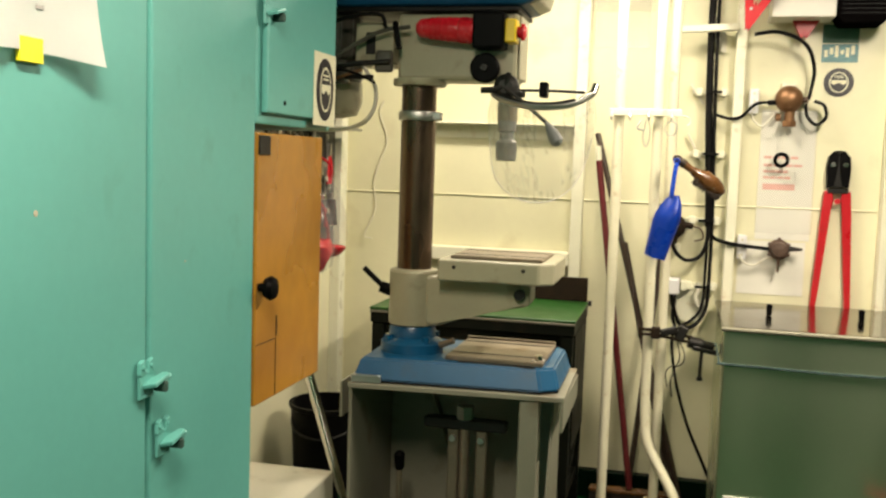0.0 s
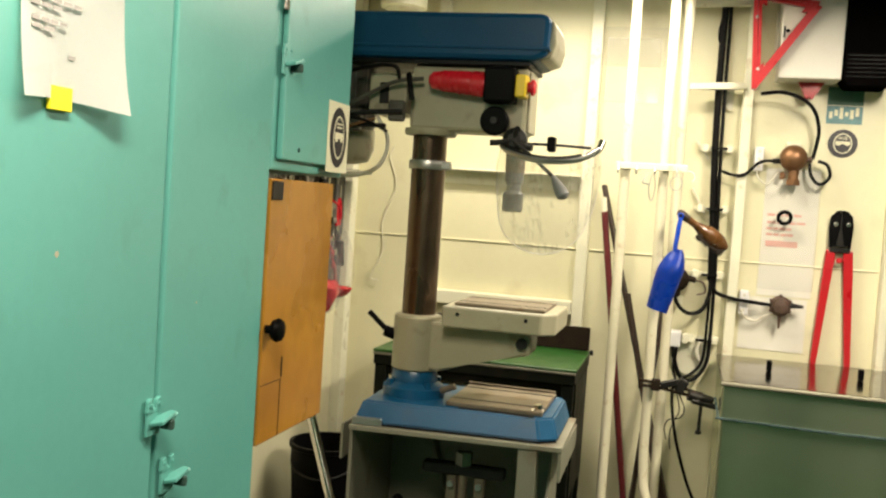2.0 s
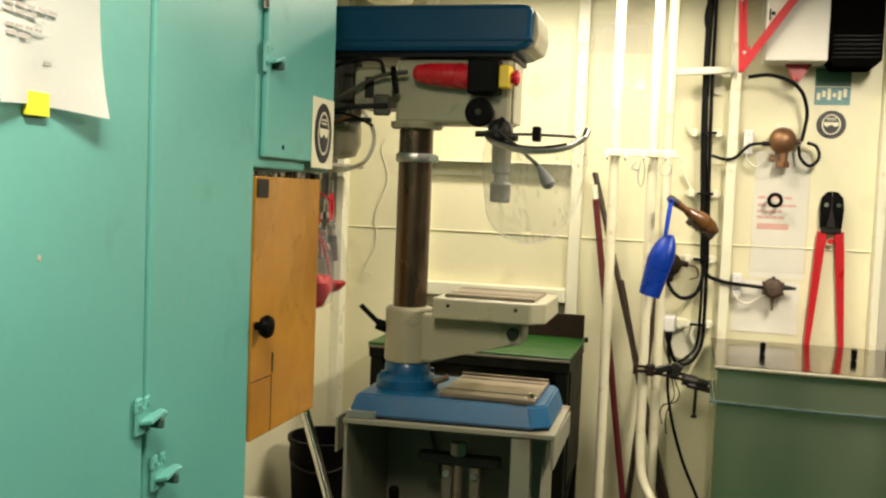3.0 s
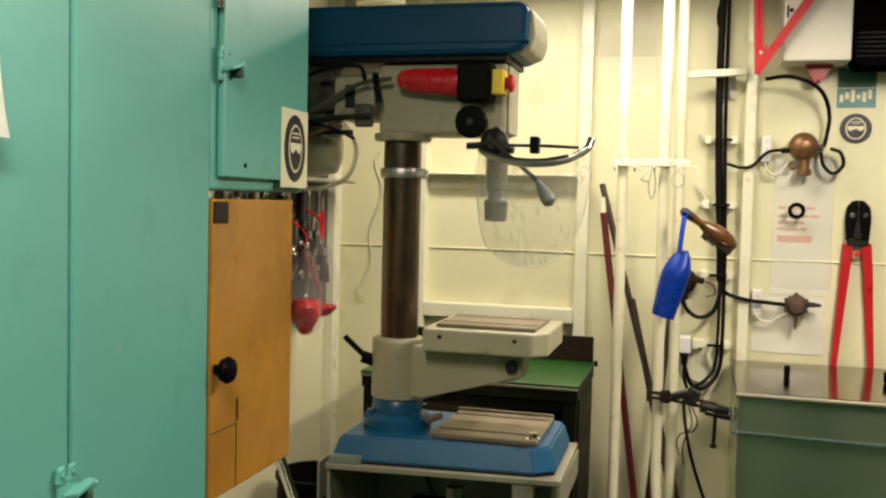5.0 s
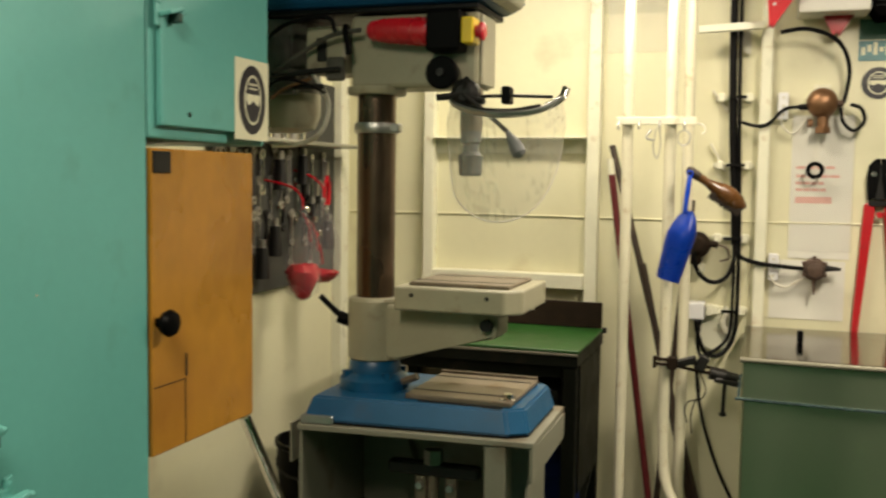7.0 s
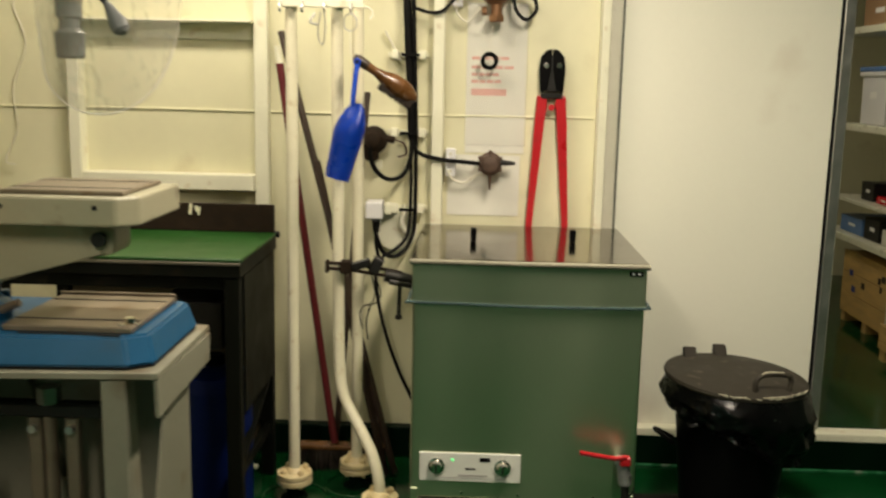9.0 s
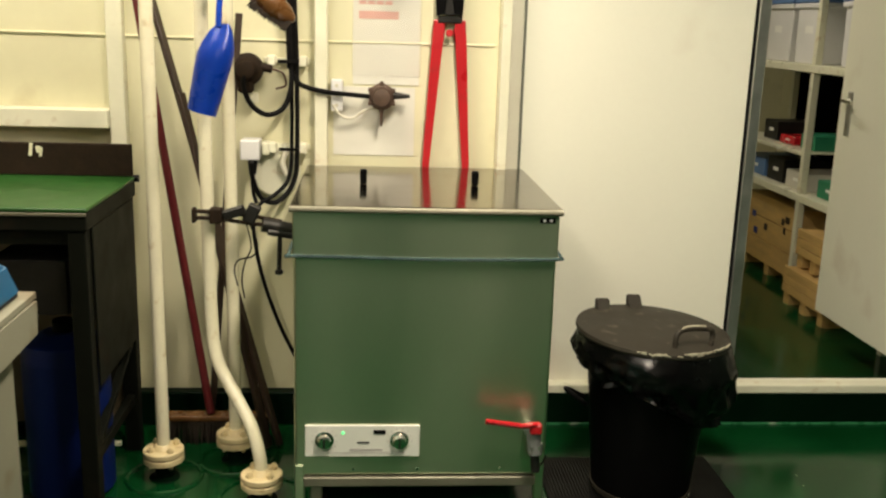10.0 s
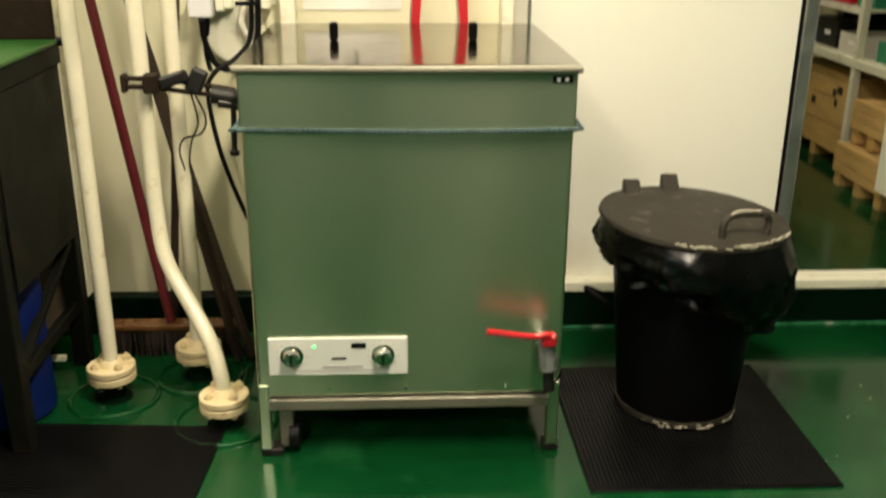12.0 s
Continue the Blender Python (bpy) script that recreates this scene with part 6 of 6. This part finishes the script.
# things on the stand's shelf
gp = thing("gear_puller", (-0.79, -0.86, 0.292), "oily steel gear puller standing in the drill stand", "gear puller")
part("crossbar", box(-0.93, -0.665, -0.885, -0.845, 0.742, 0.778, 0.006), DARKSTEEL, gp)
part("screw", cyl((-0.80, -0.865, 0.80), (-0.80, -0.865, 0.40), 0.016, n=14), IRON, gp)
part("screw_head", cyl((-0.80, -0.865, 0.775), (-0.80, -0.865, 0.815), 0.028, n=6), GALV, gp)
for x in (-0.835, -0.745):
    part("arm", box(x - 0.017, x + 0.017, -0.875, -0.855, 0.293, 0.742, 0.004), IRON, gp)
    part("pin", cyl((x, -0.877, 0.715), (x, -0.892, 0.715), 0.010, n=10), GALV, gp)
vi = thing("machine_vice", (-1.0, -0.87, 0.292), "rusty machine vice with a black handle in the drill stand", "vice")
part("body", box(-1.06, -0.93, -0.93, -0.80, 0.293, 0.42, 0.008), RUST, vi)
part("jaw", box(-1.04, -0.95, -0.92, -0.89, 0.42, 0.50, 0.005), IRON, vi)
part("spindle", cyl((-1.0, -0.90, 0.47), (-1.0, -0.90, 0.60), 0.010, n=10), IRON, vi)
part("knob", lathe((-1.0, -0.90, 0.60), [(0.010, 0), (0.016, 0.01), (0.018, 0.05), (0.010, 0.06)], 16), BLACK, vi)

# ---- store room shelves seen through the doorway ----
SHX, SHD = 2.66, 0.45
SHZ = (0.60, 1.325, 1.95)
sh = thing("shelf_unit", (SHX + 0.2, 2.7, 0), "white steel shelf unit filled with boxes in the store room", "shelf")
for y in (1.55, 2.60, 3.75):
    for x in (SHX, SHX + SHD - 0.04):
        part("post", box(x, x + 0.04, y - 0.02, y + 0.02, 0, 2.3, 0.003), TRIM, sh)
for z in SHZ:
    part("shelf_board", box(SHX - 0.004, SHX + SHD, 1.52, 3.78, z - 0.045, z, 0.004), TRIM, sh)
part("rail", box(SHX - 0.002, SHX + 0.022, 2.62, 3.73, 0.815, 0.838, 0.002), TRIM, sh)
part("mid_board", box(SHX + 0.024, SHX + SHD - 0.05, 2.63, 3.72, 0.822, 0.832, 0.001), TRIM, sh)
# black sheet gives the shelf gaps their deep shade
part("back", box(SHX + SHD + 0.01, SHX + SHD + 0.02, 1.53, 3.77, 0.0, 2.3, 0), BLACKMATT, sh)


def crate(x0, x1, y0, y1, z0, z1, m, label):
    ob = thing("wooden_crate", ((x0 + x1) / 2, (y0 + y1) / 2, z0), label, "crate", "crates in the store room")
    n = 3
    for k in range(n):
        a, b = z0 + 0.07 + (z1 - z0 - 0.07) * k / n, z0 + 0.07 + (z1 - z0 - 0.07) * (k + 1) / n - 0.004
        part("board", box(x0, x0 + 0.018, y0, y1, a, b, 0.002), m, ob)
        part("board", box(x0 + 0.02, x1, y0, y0 + 0.018, a, b, 0.002), m, ob)
    part("inside", box(x0 + 0.022, x1, y0 + 0.022, y1, z0 + 0.07, z1 - 0.01, 0.002), m, ob)
    for y in (y0 + 0.04, (y0 + y1) / 2, y1 - 0.04):
        part("foot", box(x0 + 0.01, x1, y - 0.03, y + 0.03, z0, z0 + 0.068, 0.002), m, ob)
    return ob


ck = crate(SHX + 0.05, SHX + 0.42, 2.66, 3.45, 0.0, 0.49, CRATE, "pine shipping crate with dark stencilled marks under the shelf")
for y, z, s in ((2.80, 0.40, 0.03), (2.86, 0.38, 0.02), (2.83, 0.33, 0.015), (3.10, 0.30, 0.025), (3.25, 0.25, 0.03), (3.3, 0.35, 0.03)):
    part("stencil", box(SHX + 0.0485, SHX + 0.0499, y - s, y + s, z - 0.02, z + 0.02, 0), DARKBLUE if y > 3.2 else DARKWOOD, ck)
crate(SHX - 0.10, SHX + 0.30, 1.95, 2.45, 0.0, 0.22, CRATE, "low pine crate on the store room floor")
crate(SHX - 0.06, SHX + 0.28, 2.02, 2.42, 0.224, 0.44, CRATE, "small pine crate stacked on another crate")
random.seed(21)


def carton(x0, x1, y0, y1, z0, z1, m, label, cat="box"):
    ob = thing("storage_box", ((x0 + x1) / 2, (y0 + y1) / 2, z0), label, cat, "boxes on the shelves")
    part("body", box(x0, x1, y0, y1, z0 + 0.001, z1, 0.005), m, ob)
    part("label", box(x0 - 0.0012, x0, y0 + 0.3 * (y1 - y0), y0 + 0.6 * (y1 - y0), z0 + 0.45 * (z1 - z0), z0 + 0.62 * (z1 - z0), 0), PAPER, ob)
    return ob


def lidded_tub(y0, y1, z0, h):
    ob = thing("plastic_tub", (SHX + 0.2, (y0 + y1) / 2, z0), "white plastic tub with a blue lid on the shelf", "tub", "tubs on the shelves")
    part("body", prism([(y0 + 0.015, z0 + 0.001), (y1 - 0.015, z0 + 0.001), (y1, z0 + h), (y0, z0 + h)], "x", SHX + 0.06, SHX + 0.38, bev=0.008), TUB, ob)
    part("rim", box(SHX + 0.045, SHX + 0.395, y0 - 0.012, y1 + 0.012, z0 + h - 0.03, z0 + h - 0.002, 0.004), TUB, ob)
    part("lid", box(SHX + 0.04, SHX + 0.40, y0 - 0.015, y1 + 0.015, z0 + h, z0 + h + 0.03, 0.006), TUBLID, ob, "blue lid")
    part("label", box(SHX + 0.0585, SHX + 0.0598, (y0 + y1) / 2 - 0.05, (y0 + y1) / 2 + 0.05, z0 + 0.5 * h, z0 + 0.62 * h, 0), PAPER, ob)


for y0, y1 in ((1.60, 1.98), (2.04, 2.42), (2.66, 3.0), (3.06, 3.45)):
    lidded_tub(y0, y1, SHZ[1], 0.34)
for y0, y1, h, m, lab in ((1.6, 1.85, 0.12, GREENPL, "green plastic case on the shelf"), (1.9, 2.2, 0.16, CARTON, "brown cardboard box on the shelf"), (2.24, 2.5, 0.10, GREENPL, "green plastic case on the shelf"),
                          (2.66, 2.92, 0.10, GREYBOX, "grey metal box on the shelf"), (2.96, 3.2, 0.14, DARKSTEEL, "dark tool case on the shelf"), (3.24, 3.6, 0.11, TUBLID, "blue plastic case on the shelf")):
    carton(SHX + 0.06, SHX + 0.36, y0, y1, SHZ[0], SHZ[0] + h, m, lab)
for y0, y1, h, m, lab in ((2.68, 2.86, 0.09, GREENPL, "green machine part on the shelf"), (2.95, 3.15, 0.05, REDPLASTIC, "red tool on the shelf"), (3.2, 3.4, 0.12, DARKSTEEL, "dark tool case on the shelf")):
    carton(SHX + 0.10, SHX + 0.34, y0, y1, 0.833, 0.833 + h, m, lab)
for y0, y1, h, m in ((1.6, 1.95, 0.2, CARTON), (2.0, 2.4, 0.16, CARTON), (2.68, 3.0, 0.22, CRATE), (3.05, 3.5, 0.18, CARTON)):
    carton(SHX + 0.05, SHX + 0.38, y0, y1, SHZ[2], SHZ[2] + h, m, "brown carton on the top shelf")

# small stains and chips on the deck and walls
bm = bmesh.new()
random.seed(8)
for k in range(40):
    x, y, r = random.uniform(1.2, 2.2), random.uniform(-0.6, 0.7), random.uniform(0.001, 0.003)
    lathe((x, y, 0.0), [(r, 0.0), (r * 0.8, 0.0008)], 8, bm)
for cx, cy, r in ((-0.111, 0.192, 0.135), (-0.447, 0.334, 0.12), (-0.23, 0.46, 0.12)):
    single("deck_ring", ring((cx, cy, 0.001), r, 0.008, (0, 0, 1), 40, 8), FLOOR, "green painted weld ring on the deck", "weld ring", kind="structure")
single("paint_specks", bm, CHIP, "pale paint specks on the green deck", "specks", kind="stuff")

# bulged clear sheet on the back wall, added to catch the lamp's glare
bm = bmesh.new()
rows = []
for i in range(13):
    u = i / 12
    rows.append([bm.verts.new((-0.645 + 0.31 * u, YB - 0.004 - 0.030 * math.sin(math.pi * u) * math.sin(math.pi * j / 8) - 0.008 * noise.noise((4 * u, j * 0.5, 7)), 2.285 + 0.185 * j / 8)) for j in range(9)])
for a, b in zip(rows, rows[1:]):
    for k in range(8):
        bm.faces.new((a[k], b[k], b[k + 1], a[k + 1]))
bmesh.ops.solidify(bm, geom=bm.faces[:], thickness=0.0008)
single("bulged_glare_sheet", bm, POLY, "bulged clear sheet added to catch the lamp glare", "pouch")
